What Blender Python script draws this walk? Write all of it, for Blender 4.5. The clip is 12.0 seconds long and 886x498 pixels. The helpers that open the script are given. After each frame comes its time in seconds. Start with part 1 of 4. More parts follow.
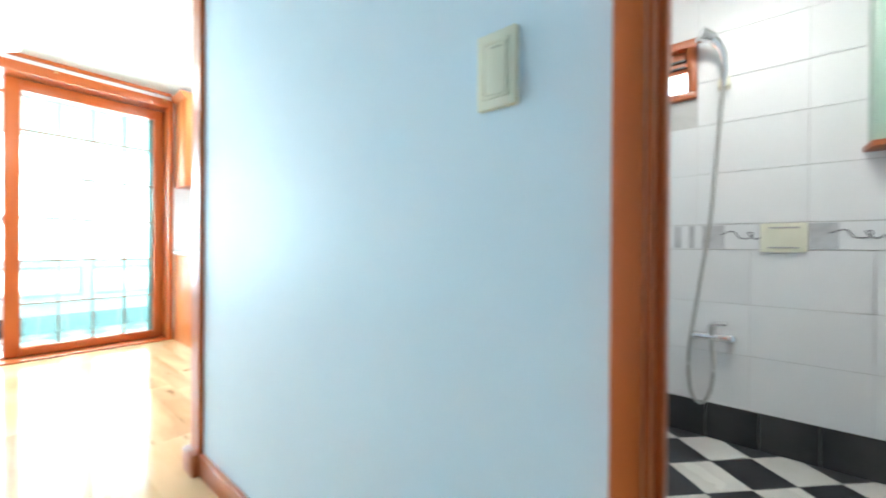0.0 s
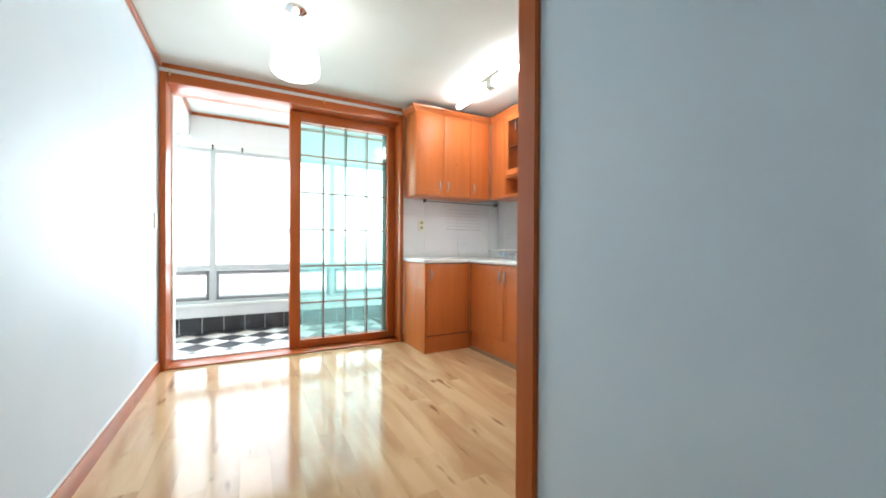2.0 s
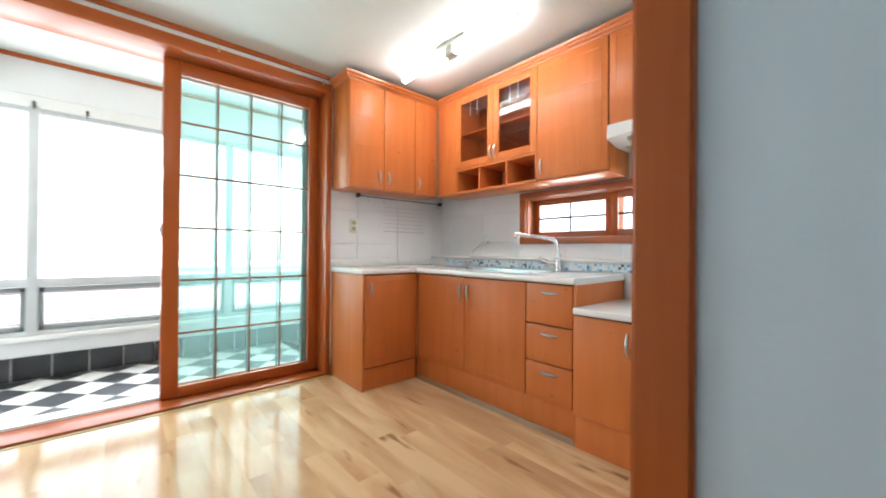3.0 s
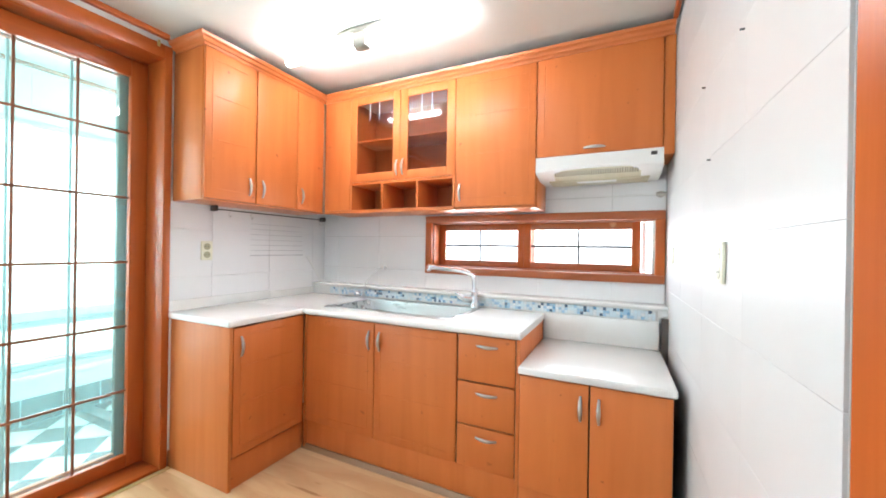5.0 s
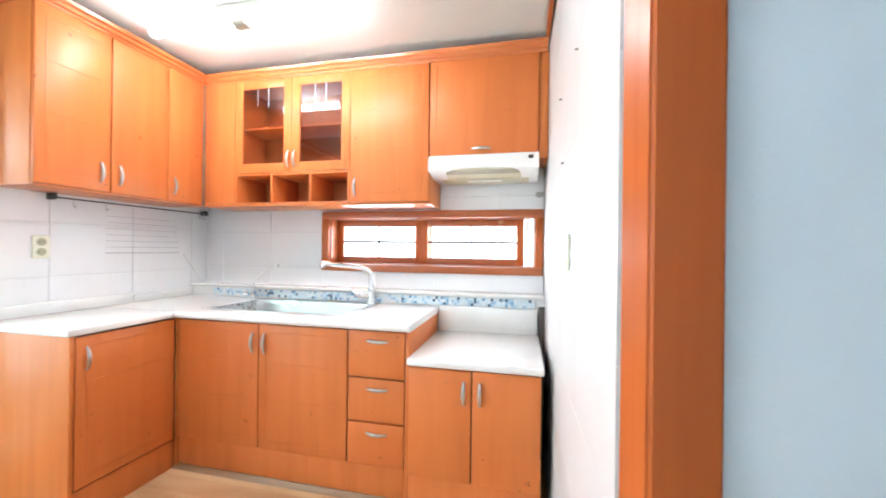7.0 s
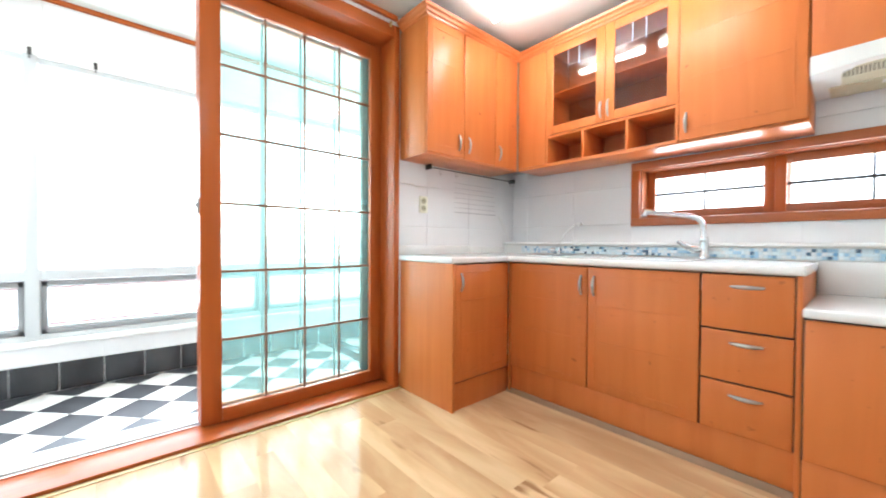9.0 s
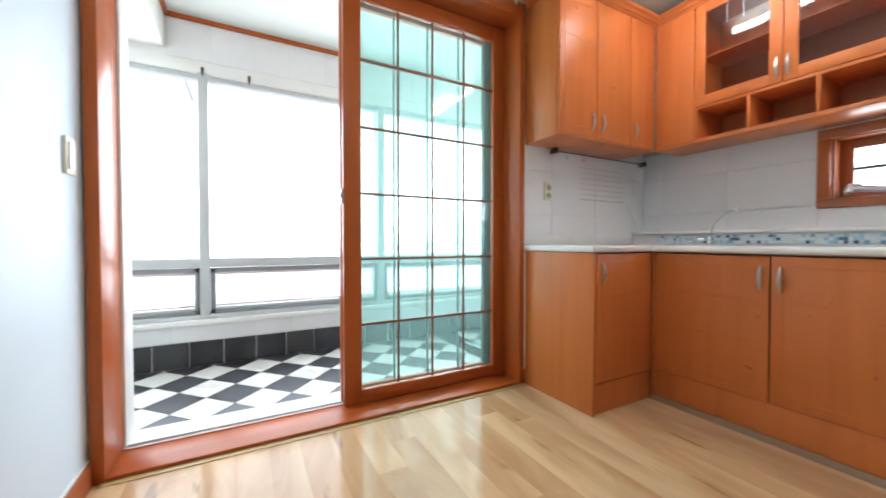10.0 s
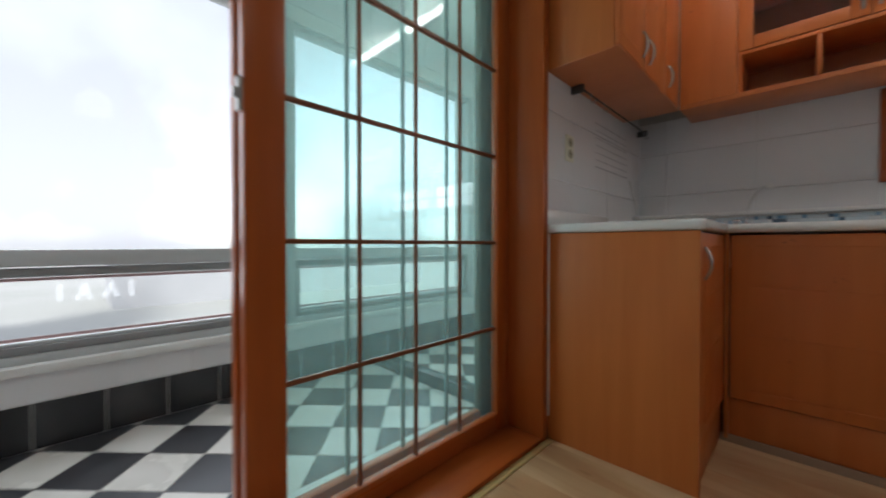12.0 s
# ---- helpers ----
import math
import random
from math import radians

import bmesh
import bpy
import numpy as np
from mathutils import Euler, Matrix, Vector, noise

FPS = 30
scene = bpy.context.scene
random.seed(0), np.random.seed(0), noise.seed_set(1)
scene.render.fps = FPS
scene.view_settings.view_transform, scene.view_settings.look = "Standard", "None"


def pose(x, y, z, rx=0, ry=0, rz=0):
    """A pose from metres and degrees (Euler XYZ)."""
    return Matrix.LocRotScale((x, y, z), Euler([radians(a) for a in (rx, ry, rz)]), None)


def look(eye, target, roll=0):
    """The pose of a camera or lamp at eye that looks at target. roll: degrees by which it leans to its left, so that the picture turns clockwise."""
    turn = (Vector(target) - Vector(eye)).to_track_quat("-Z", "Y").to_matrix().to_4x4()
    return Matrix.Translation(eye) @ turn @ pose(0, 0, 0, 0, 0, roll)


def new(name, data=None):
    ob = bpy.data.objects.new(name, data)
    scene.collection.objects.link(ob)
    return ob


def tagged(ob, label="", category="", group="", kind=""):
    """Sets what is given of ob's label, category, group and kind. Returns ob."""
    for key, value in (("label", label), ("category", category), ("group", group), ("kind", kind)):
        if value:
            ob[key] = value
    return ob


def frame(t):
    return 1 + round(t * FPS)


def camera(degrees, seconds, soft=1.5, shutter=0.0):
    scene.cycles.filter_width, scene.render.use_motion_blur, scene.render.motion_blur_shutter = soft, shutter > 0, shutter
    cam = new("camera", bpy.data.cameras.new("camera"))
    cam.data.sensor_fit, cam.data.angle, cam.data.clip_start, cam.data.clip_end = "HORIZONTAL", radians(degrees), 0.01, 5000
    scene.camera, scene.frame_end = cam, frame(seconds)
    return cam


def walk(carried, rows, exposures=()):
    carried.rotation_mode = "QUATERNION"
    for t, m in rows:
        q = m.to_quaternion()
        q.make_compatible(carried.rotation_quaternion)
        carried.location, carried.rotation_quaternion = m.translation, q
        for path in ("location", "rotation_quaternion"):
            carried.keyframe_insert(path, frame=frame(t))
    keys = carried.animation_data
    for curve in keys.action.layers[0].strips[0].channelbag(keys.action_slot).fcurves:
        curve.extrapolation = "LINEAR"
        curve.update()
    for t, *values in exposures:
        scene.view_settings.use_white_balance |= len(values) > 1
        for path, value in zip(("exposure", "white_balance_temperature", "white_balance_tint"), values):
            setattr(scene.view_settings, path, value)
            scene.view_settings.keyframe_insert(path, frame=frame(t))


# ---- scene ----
cam = camera(100.8, 12.0, soft=1.8, shutter=0.35)
PATH = [
    (0, (0.021, 0.205, 0.961), (-1.239, 1.758, 0.953), 0.4),
    (0.5, (-0.155, 0.039, 0.97), (-1.712, 1.295, 0.962), 0.1),
    (1, (-0.331, -0.054, 0.991), (-2.025, 1.009, 0.983), 0.3),
    (1.5, (-0.478, -0.139, 1.031), (-2.23, 0.825, 1.016), 0.4),
    (2, (-0.798, -0.086, 1.026), (-2.566, 0.848, 1.013), 0.3),
    (2.5, (-1.152, -0.076, 1.052), (-2.853, 0.975, 1.047), 0.5),
    (2.7, (-1.322, -0.03, 1.042), (-2.939, 1.145, 1.045), 0.5),
    (4.3, (-2.095, 0.138, 1.184), (-3.11, 1.861, 1.184), 0.8),
    (4.5, (-2.121, 0.141, 1.233), (-3.03, 1.922, 1.231), 0.9),
    (5, (-2.133, 0.143, 1.296), (-2.997, 1.947, 1.294), 0.9),
    (5.5, (-2.098, 0.147, 1.29), (-2.821, 2.012, 1.3), 0.8),
    (6, (-2.042, 0.157, 1.295), (-2.613, 2.074, 1.305), 0.7),
    (6.5, (-1.991, 0.183, 1.273), (-2.391, 2.143, 1.289), 0.7),
    (6.7, (-1.985, 0.18, 1.275), (-2.356, 2.145, 1.286), 0.7),
    (8.3, (-2.281, 0.079, 1.123), (-3.562, 1.614, 1.086), 0.5),
    (8.5, (-2.315, 0.053, 1.072), (-3.677, 1.517, 1.040), 0.5),
    (9, (-2.414, -0.041, 0.982), (-3.916, 1.279, 0.952), 0.3),
    (9.5, (-2.518, -0.138, 0.937), (-4.168, 0.992, 0.902), 0.3),
    (10, (-2.651, -0.21, 0.923), (-4.409, 0.743, 0.883), 0.0),
    (10.5, (-2.822, -0.281, 0.879), (-4.658, 0.511, 0.853), -0.1),
    (11, (-3.130, -0.261, 0.866), (-4.981, 0.499, 0.843), -0.3),
    (11.5, (-3.457, -0.180, 0.845), (-5.219, 0.766, 0.836), -0.3),
    (12, (-3.720, -0.023, 0.817), (-5.120, 1.405, 0.794), 0.0),
]
EXPOSURES = [(0.0, 4.7, 5550, -1), (0.7, 4.25, 5600, 0), (1.5, 3.65, 5850, 4), (2.7, 3.25, 6250, 8), (4.5, 3.55, 6100, 9), (5.5, 3.95, 6000, 9), (6.7, 4.1, 5950, 10), (8.3, 3.95, 6000, 9), (9.0, 3.8, 6050, 9), (9.5, 3.45, 6100, 10), (10.5, 2.4, 6150, 10), (11.2, 1.95, 6250, 11), (12.0, 1.5, 6400, 13)]
walk(cam, [(t, look(eye, target, roll)) for t, eye, target, roll in PATH], EXPOSURES)

# ---- world, sun, lamps ----
SKY = 0.15
TUBE_LIGHT, SHADE_LIGHT, BATH_FILL = 5.2, 0.9, 3.1
WINDOW_LIGHT, SINK_WINDOW_LIGHT, BATH_WINDOW_LIGHT = 12.0, 1.2, 0.8
world = bpy.data.worlds.new("world")
scene.world = world
world.use_nodes = True
wn = world.node_tree.nodes
sky = wn.new("ShaderNodeTexSky")
sky.sky_type, sky.sun_disc = "NISHITA", False
sky.sun_elevation, sky.sun_rotation = radians(48), radians(125)
sky.dust_density, sky.air_density, sky.ozone_density = 1.2, 1.0, 0.6
wn["Background"].inputs["Strength"].default_value = SKY
# thin overcast: the sky's colour paled, with soft cloud banks
pale, clouds, bank, veil, wl = wn.new("ShaderNodeHueSaturation"), wn.new("ShaderNodeTexNoise"), wn.new("ShaderNodeMapRange"), wn.new("ShaderNodeMix"), world.node_tree.links
pale.inputs["Saturation"].default_value = 0.32
clouds.inputs["Scale"].default_value, clouds.inputs["Detail"].default_value = 2.6, 5.0
bank.inputs["From Min"].default_value, bank.inputs["From Max"].default_value = 0.38, 0.62
bank.inputs["To Min"].default_value, bank.inputs["To Max"].default_value = 0.15, 0.85
veil.data_type = "RGBA"
veil.inputs["B"].default_value = (1.95, 2.02, 2.25, 1)
place = wn.new("ShaderNodeTexCoord")
wl.new(place.outputs["Generated"], clouds.inputs["Vector"])
wl.new(clouds.outputs["Fac"], bank.inputs["Value"])
wl.new(sky.outputs["Color"], pale.inputs["Color"])
wl.new(pale.outputs[0], veil.inputs["A"])
wl.new(bank.outputs[0], veil.inputs["Factor"])
wl.new(veil.outputs["Result"], wn["Background"].inputs["Color"])
sun = new("sun", bpy.data.lights.new("sun", "SUN"))
sun.data.energy, sun.data.angle, sun.data.color = 1.2, radians(12), (1.0, 0.97, 0.93)
sun.matrix_world = look((8, -6, 11), (0, 0, 0))


def window_lamp(name, eye, target, w, h, watts, colour=(0.9, 0.96, 1.0)):
    """The sky's light at a window opening."""
    lamp = new(name, bpy.data.lights.new(name, "AREA"))
    lamp.data.shape, lamp.data.size, lamp.data.size_y = "RECTANGLE", w, h
    lamp.data.energy, lamp.data.color = watts, colour
    lamp.matrix_world = look(eye, target)
    return lamp


window_lamp("balcony_daylight", (-6.06, 0.6, 1.3), (-4, 0.6, 1.0), 3.6, 1.7, WINDOW_LIGHT)
window_lamp("sink_window_daylight", (-2.7, 2.86, 1.32), (-2.7, 1.5, 1.1), 1.3, 0.3, SINK_WINDOW_LIGHT)
window_lamp("bath_window_daylight", (-0.45, 2.80, 1.95), (-0.3, 1.5, 1.0), 0.5, 0.28, BATH_WINDOW_LIGHT)


# ---- materials ----
def mat(name, base, other, scale=(3, 3, 3), rough=0.5, bump=0.05, fine=60.0, metal=0.0, coat=0.0, per=0.0, marks=None, markscale=6.0, spec=0.5, marklow=0.68, contrast=0.2):
    """A two-scale procedural surface: broad streaks between base and other, fine grain, spots, and a tone per piece."""
    m = bpy.data.materials.new(name)
    m.use_nodes = True
    n, l = m.node_tree.nodes, m.node_tree.links
    b = n["Principled BSDF"]
    co, mp, oi = n.new("ShaderNodeTexCoord"), n.new("ShaderNodeMapping"), n.new("ShaderNodeObjectInfo")
    off = n.new("ShaderNodeVectorMath")
    off.operation = "SCALE"
    off.inputs[0].default_value = (13.0, 7.0, 29.0)
    l.new(oi.outputs["Random"], off.inputs["Scale"])
    add = n.new("ShaderNodeVectorMath")
    l.new(co.outputs["Object"], add.inputs[0])
    l.new(off.outputs[0], add.inputs[1])
    l.new(add.outputs[0], mp.inputs["Vector"])
    mp.inputs["Scale"].default_value = scale
    broad = n.new("ShaderNodeTexNoise")
    broad.inputs["Scale"].default_value, broad.inputs["Detail"].default_value, broad.inputs["Distortion"].default_value = 1.0, 5.0, 0.6
    l.new(mp.outputs[0], broad.inputs["Vector"])
    ramp = n.new("ShaderNodeMapRange")
    ramp.inputs["From Min"].default_value, ramp.inputs["From Max"].default_value = 0.5 - contrast, 0.5 + contrast
    l.new(broad.outputs["Fac"], ramp.inputs["Value"])
    mix = n.new("ShaderNodeMix")
    mix.data_type = "RGBA"
    mix.inputs["A"].default_value, mix.inputs["B"].default_value = (*base, 1), (*other, 1)
    l.new(ramp.outputs[0], mix.inputs["Factor"])
    colour = mix.outputs["Result"]
    if marks:
        sp = n.new("ShaderNodeTexNoise")
        sp.inputs["Scale"].default_value, sp.inputs["Detail"].default_value = markscale, 2.0
        l.new(add.outputs[0] if not isinstance(marks[0], tuple) else mp.outputs[0], sp.inputs["Vector"])
        sr = n.new("ShaderNodeMapRange")
        sr.inputs["From Min"].default_value, sr.inputs["From Max"].default_value = marklow, marklow + 0.08
        l.new(sp.outputs["Fac"], sr.inputs["Value"])
        mm = n.new("ShaderNodeMix")
        mm.data_type = "RGBA"
        tone = marks[0] if isinstance(marks[0], tuple) else marks
        mm.inputs["B"].default_value = (*tone, 1)
        l.new(colour, mm.inputs["A"])
        l.new(sr.outputs[0], mm.inputs["Factor"])
        colour = mm.outputs["Result"]
    if per:
        hs = n.new("ShaderNodeHueSaturation")
        pr = n.new("ShaderNodeMapRange")
        pr.inputs["To Min"].default_value, pr.inputs["To Max"].default_value = 1 - per, 1 + per
        l.new(oi.outputs["Random"], pr.inputs["Value"])
        l.new(pr.outputs[0], hs.inputs["Value"])
        l.new(colour, hs.inputs["Color"])
        colour = hs.outputs[0]
    l.new(colour, b.inputs["Base Color"])
    grain = n.new("ShaderNodeTexNoise")
    grain.inputs["Scale"].default_value, grain.inputs["Detail"].default_value = fine / max(scale), 3.0
    l.new(mp.outputs[0], grain.inputs["Vector"])
    rr = n.new("ShaderNodeMapRange")
    rr.inputs["To Min"].default_value, rr.inputs["To Max"].default_value = rough * 0.8, rough * 1.2
    l.new(broad.outputs["Fac"], rr.inputs["Value"])
    l.new(rr.outputs[0], b.inputs["Roughness"])
    if bump:
        bp = n.new("ShaderNodeBump")
        bp.inputs["Strength"].default_value, bp.inputs["Distance"].default_value = bump, 0.002
        l.new(grain.outputs["Fac"], bp.inputs["Height"])
        l.new(bp.outputs[0], b.inputs["Normal"])
    b.inputs["Metallic"].default_value, b.inputs["Coat Weight"].default_value, b.inputs["Specular IOR Level"].default_value = metal, coat, spec
    b.inputs["Coat Roughness"].default_value = 0.08
    return m


def glass(name, tint, gloss=0.06, film=0.0, film_tone=(0.8, 0.9, 0.9)):
    """Thin tinted glass; film: the share that a patchy translucent layer scatters."""
    m = bpy.data.materials.new(name)
    m.use_nodes = True
    n, l = m.node_tree.nodes, m.node_tree.links
    n.remove(n["Principled BSDF"])
    tr, gl, mx, fr = (n.new("ShaderNodeBsdfTransparent"), n.new("ShaderNodeBsdfGlossy"), n.new("ShaderNodeMixShader"), n.new("ShaderNodeLayerWeight"))
    tr.inputs["Color"].default_value = (*tint, 1)
    gl.inputs["Roughness"].default_value = 0.01
    edge, total = n.new("ShaderNodeMath"), n.new("ShaderNodeMath")
    edge.operation, total.operation = "POWER", "MULTIPLY_ADD"
    edge.inputs[1].default_value = 5.0
    total.inputs[1].default_value, total.inputs[2].default_value = 0.9 - gloss, gloss
    l.new(fr.outputs["Facing"], edge.inputs[0])
    l.new(edge.outputs[0], total.inputs[0])
    l.new(total.outputs[0], mx.inputs["Fac"])
    clear = tr.outputs[0]
    if film:
        film_layer, veil_mix, film_patches, share = n.new("ShaderNodeBsdfTranslucent"), n.new("ShaderNodeMixShader"), n.new("ShaderNodeTexNoise"), n.new("ShaderNodeMapRange")
        film_layer.inputs["Color"].default_value = (*film_tone, 1)
        film_patches.inputs["Scale"].default_value, film_patches.inputs["Detail"].default_value = 2.5, 4.0
        share.inputs["To Min"].default_value, share.inputs["To Max"].default_value = film * 0.6, film * 1.4
        l.new(film_patches.outputs["Fac"], share.inputs["Value"])
        l.new(share.outputs[0], veil_mix.inputs["Fac"])
        l.new(tr.outputs[0], veil_mix.inputs[1])
        l.new(film_layer.outputs[0], veil_mix.inputs[2])
        clear = veil_mix.outputs[0]
    l.new(clear, mx.inputs[1])
    l.new(gl.outputs[0], mx.inputs[2])
    l.new(mx.outputs[0], n["Material Output"].inputs["Surface"])
    return m


def glow(name, colour, strength):
    m = bpy.data.materials.new(name)
    m.use_nodes = True
    b = m.node_tree.nodes["Principled BSDF"]
    b.inputs["Base Color"].default_value = (0.85, 0.85, 0.83, 1)
    b.inputs["Emission Color"].default_value, b.inputs["Emission Strength"].default_value = (*colour, 1), strength
    return m


M_CAB = mat("cherry_laminate", (0.67, 0.205, 0.054), (0.575, 0.158, 0.039), (11, 11, 0.9), 0.38, 0.02, 160, spec=0.3, contrast=0.26, marks=(0.34, 0.09, 0.028), markscale=24, marklow=0.71)
M_CAB_SIDE = mat("cherry_laminate_side", (0.62, 0.198, 0.052), (0.54, 0.158, 0.039), (14, 14, 1.2), 0.36, 0.03, 160, spec=0.25)
M_CROWN = mat("cherry_moulding", (0.61, 0.19, 0.055), (0.53, 0.152, 0.042), (3, 3, 30), 0.3, 0.03, 120)
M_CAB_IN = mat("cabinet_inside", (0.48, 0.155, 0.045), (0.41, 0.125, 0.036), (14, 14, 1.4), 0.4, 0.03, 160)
M_TRIM = mat("stained_door_wood", (0.47, 0.115, 0.024), (0.40, 0.09, 0.018), (22, 22, 1.3), 0.30, 0.05, 200, spec=0.32)
M_TRIM_H = mat("stained_rail_wood", (0.47, 0.115, 0.024), (0.40, 0.09, 0.018), (22, 1.3, 22), 0.30, 0.05, 200, spec=0.32)
M_BASE = mat("baseboard_wood", (0.42, 0.12, 0.035), (0.34, 0.085, 0.022), (1.6, 18, 18), 0.36, 0.05, 180, marks=(0.62, 0.36, 0.2), markscale=7, marklow=0.73)
M_PLANK = mat("oak_laminate", (0.71, 0.49, 0.275), (0.53, 0.315, 0.155), (1.1, 5.0, 4), 0.12, 0.008, 120, per=0.07, marks=((0.34, 0.185, 0.085),), markscale=2.6, marklow=0.66, spec=0.2, contrast=0.13)
M_UNDER = mat("floor_screed", (0.18, 0.12, 0.07), (0.14, 0.09, 0.05), rough=0.7)
M_PAPER = mat("pale_blue_wallpaper", (0.71, 0.815, 0.89), (0.68, 0.79, 0.87), (2, 2, 2), 0.50, 0.2, 240, spec=0.3)
M_CEIL = mat("ceiling_paper", (0.67, 0.69, 0.65), (0.64, 0.66, 0.62), (2, 2, 2), 0.75, 0.10, 260)
M_WHITE = mat("white_paint", (0.80, 0.80, 0.77), (0.75, 0.75, 0.72), (3, 3, 3), 0.5, 0.06, 90)
M_TILE = mat("white_wall_tile", (0.78, 0.78, 0.78), (0.74, 0.74, 0.74), (2, 2, 2), 0.34, 0.02, 20, per=0.02)
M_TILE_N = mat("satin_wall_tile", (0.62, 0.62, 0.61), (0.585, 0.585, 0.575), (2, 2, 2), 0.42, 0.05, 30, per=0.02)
M_GROUT = mat("grey_grout", (0.56, 0.55, 0.53), (0.50, 0.49, 0.47), (9, 9, 9), 0.8, 0.2)
M_BTILE = mat("black_wall_tile", (0.022, 0.023, 0.025), (0.035, 0.036, 0.038), (4, 4, 4), 0.22, 0.02, 40, per=0.1)
M_FBLACK = mat("black_floor_tile", (0.035, 0.036, 0.040), (0.055, 0.056, 0.062), (5, 5, 5), 0.32, 0.06, 120, per=0.12)
M_FWHITE = mat("white_floor_tile", (0.78, 0.76, 0.71), (0.70, 0.68, 0.62), (4, 4, 4), 0.26, 0.04, 90, per=0.04)
M_TOP = mat("white_worktop", (0.80, 0.795, 0.77), (0.74, 0.735, 0.71), (5, 5, 5), 0.22, 0.02, 80)
M_STEEL = mat("brushed_steel", (0.64, 0.64, 0.63), (0.56, 0.56, 0.55), (2, 30, 30), 0.28, 0.03, 200, metal=1.0)
M_CHROME = mat("chrome", (0.80, 0.80, 0.81), (0.74, 0.74, 0.75), (3, 3, 3), 0.09, 0.0, metal=1.0)
M_NICKEL = mat("satin_nickel", (0.52, 0.50, 0.47), (0.44, 0.42, 0.40), (9, 9, 9), 0.42, 0.02, metal=1.0)
M_ALU = mat("grey_aluminium", (0.56, 0.58, 0.58), (0.50, 0.52, 0.52), (2, 2, 2), 0.45, 0.03, 120)
M_ALU_D = mat("dark_aluminium", (0.28, 0.285, 0.285), (0.24, 0.245, 0.245), (2, 2, 2), 0.45, 0.03, 120)
M_IVORY = mat("ivory_plastic", (0.80, 0.785, 0.63), (0.75, 0.735, 0.58), (6, 6, 6), 0.35, 0.02)
M_IVORY_D = mat("socket_well", (0.42, 0.40, 0.26), (0.36, 0.34, 0.21), (6, 6, 6), 0.45, 0.02)
M_WPLAST = mat("white_plastic", (0.80, 0.80, 0.78), (0.76, 0.76, 0.73), (6, 6, 6), 0.32, 0.02)
M_FIX = mat("grey_lamp_mount", (0.46, 0.45, 0.39), (0.40, 0.39, 0.34), (6, 6, 6), 0.45, 0.02)
M_HOODB = mat("greasy_hood_underside", (0.62, 0.58, 0.42), (0.50, 0.45, 0.28), (7, 7, 7), 0.4, 0.05)
M_TAPE = mat("pale_red_tape", (0.62, 0.40, 0.40), (0.55, 0.34, 0.35), (8, 8, 8), 0.5, 0.02)
M_DARK = mat("dark_metal_and_seam_shade", (0.035, 0.033, 0.03), (0.05, 0.047, 0.04), (8, 8, 8), 0.4, 0.03)
# M_GAP is shade as colour: stove gap, wall cabinet seams, hood slots.
M_GAP = mat("gap_shade_tone", (0.10, 0.085, 0.075), (0.07, 0.06, 0.05), (6, 6, 6), 0.7, 0.1)
M_MUNTIN = mat("bronze_glazing_bar", (0.27, 0.092, 0.036), (0.21, 0.07, 0.028), (5, 5, 5), 0.35, 0.02)
M_MUNTIN_B = mat("grey_glazing_bar", (0.30, 0.42, 0.41), (0.25, 0.36, 0.35), (5, 5, 5), 0.35, 0.02)
# Olive puts the teal glass's dimming tint into the rear stile's own colour.
M_OLIVE = mat("glass_tinted_stile", (0.085, 0.08, 0.045), (0.065, 0.06, 0.035), (20, 20, 1.5), 0.4, 0.03)
M_SKIRT = mat("shaded_beige_moulding", (0.32, 0.19, 0.10), (0.26, 0.15, 0.075), (2, 20, 20), 0.4, 0.04)
M_STRIP = mat("brass_floor_strip", (0.62, 0.47, 0.20), (0.52, 0.38, 0.15), (2, 9, 9), 0.35, 0.04)
M_HOSE = mat("grey_hose", (0.50, 0.50, 0.48), (0.42, 0.42, 0.40), (40, 40, 40), 0.35, 0.1, metal=0.4)
M_PALEHOSE = mat("clear_grey_hose", (0.62, 0.63, 0.62), (0.55, 0.56, 0.55), (20, 20, 20), 0.3, 0.0)
M_MINT = mat("mint_cabinet", (0.42, 0.56, 0.47), (0.38, 0.52, 0.43), (4, 4, 4), 0.35, 0.02)
M_GREYP = mat("grey_band_print", (0.42, 0.42, 0.43), (0.58, 0.58, 0.59), (14, 14, 14), 0.3, 0.02)
M_PRINT = mat("dark_band_print", (0.10, 0.10, 0.11), (0.16, 0.16, 0.17), (9, 9, 9), 0.4, 0.0)
M_FAINT = mat("faint_grey_print", (0.50, 0.50, 0.50), (0.60, 0.60, 0.60), (9, 9, 9), 0.5, 0.0)
# M_HAZE, M_FARGLASS and M_FARBAR carry distance haze in their close, pale colours.
M_HAZE = mat("hazed_concrete", (0.47, 0.475, 0.48), (0.43, 0.435, 0.44), (0.3, 0.3, 0.3), 0.8, 0.1)
M_GROUND = mat("pale_ground", (0.48, 0.48, 0.46), (0.38, 0.39, 0.36), (0.03, 0.03, 0.03), 0.9, 0.1)
M_FARGLASS = mat("hazed_far_glass", (0.37, 0.40, 0.415), (0.40, 0.43, 0.445), (0.5, 0.5, 0.5), 0.35, 0.0)
M_FARBAR = mat("hazed_far_bar", (0.38, 0.42, 0.445), (0.40, 0.44, 0.465), (0.5, 0.5, 0.5), 0.6, 0.0)
# The film share puts reflected haze and dirt into the teal panes.
G_TEAL = glass("teal_tinted_glass", (0.893, 0.978, 0.963), 0.05, 0.045, (0.55, 0.86, 0.82))
G_CLEAR = glass("clear_glass", (0.97, 0.985, 0.985), 0.012)
G_CAB = glass("smoked_cabinet_glass", (0.86, 0.80, 0.78), 0.05)
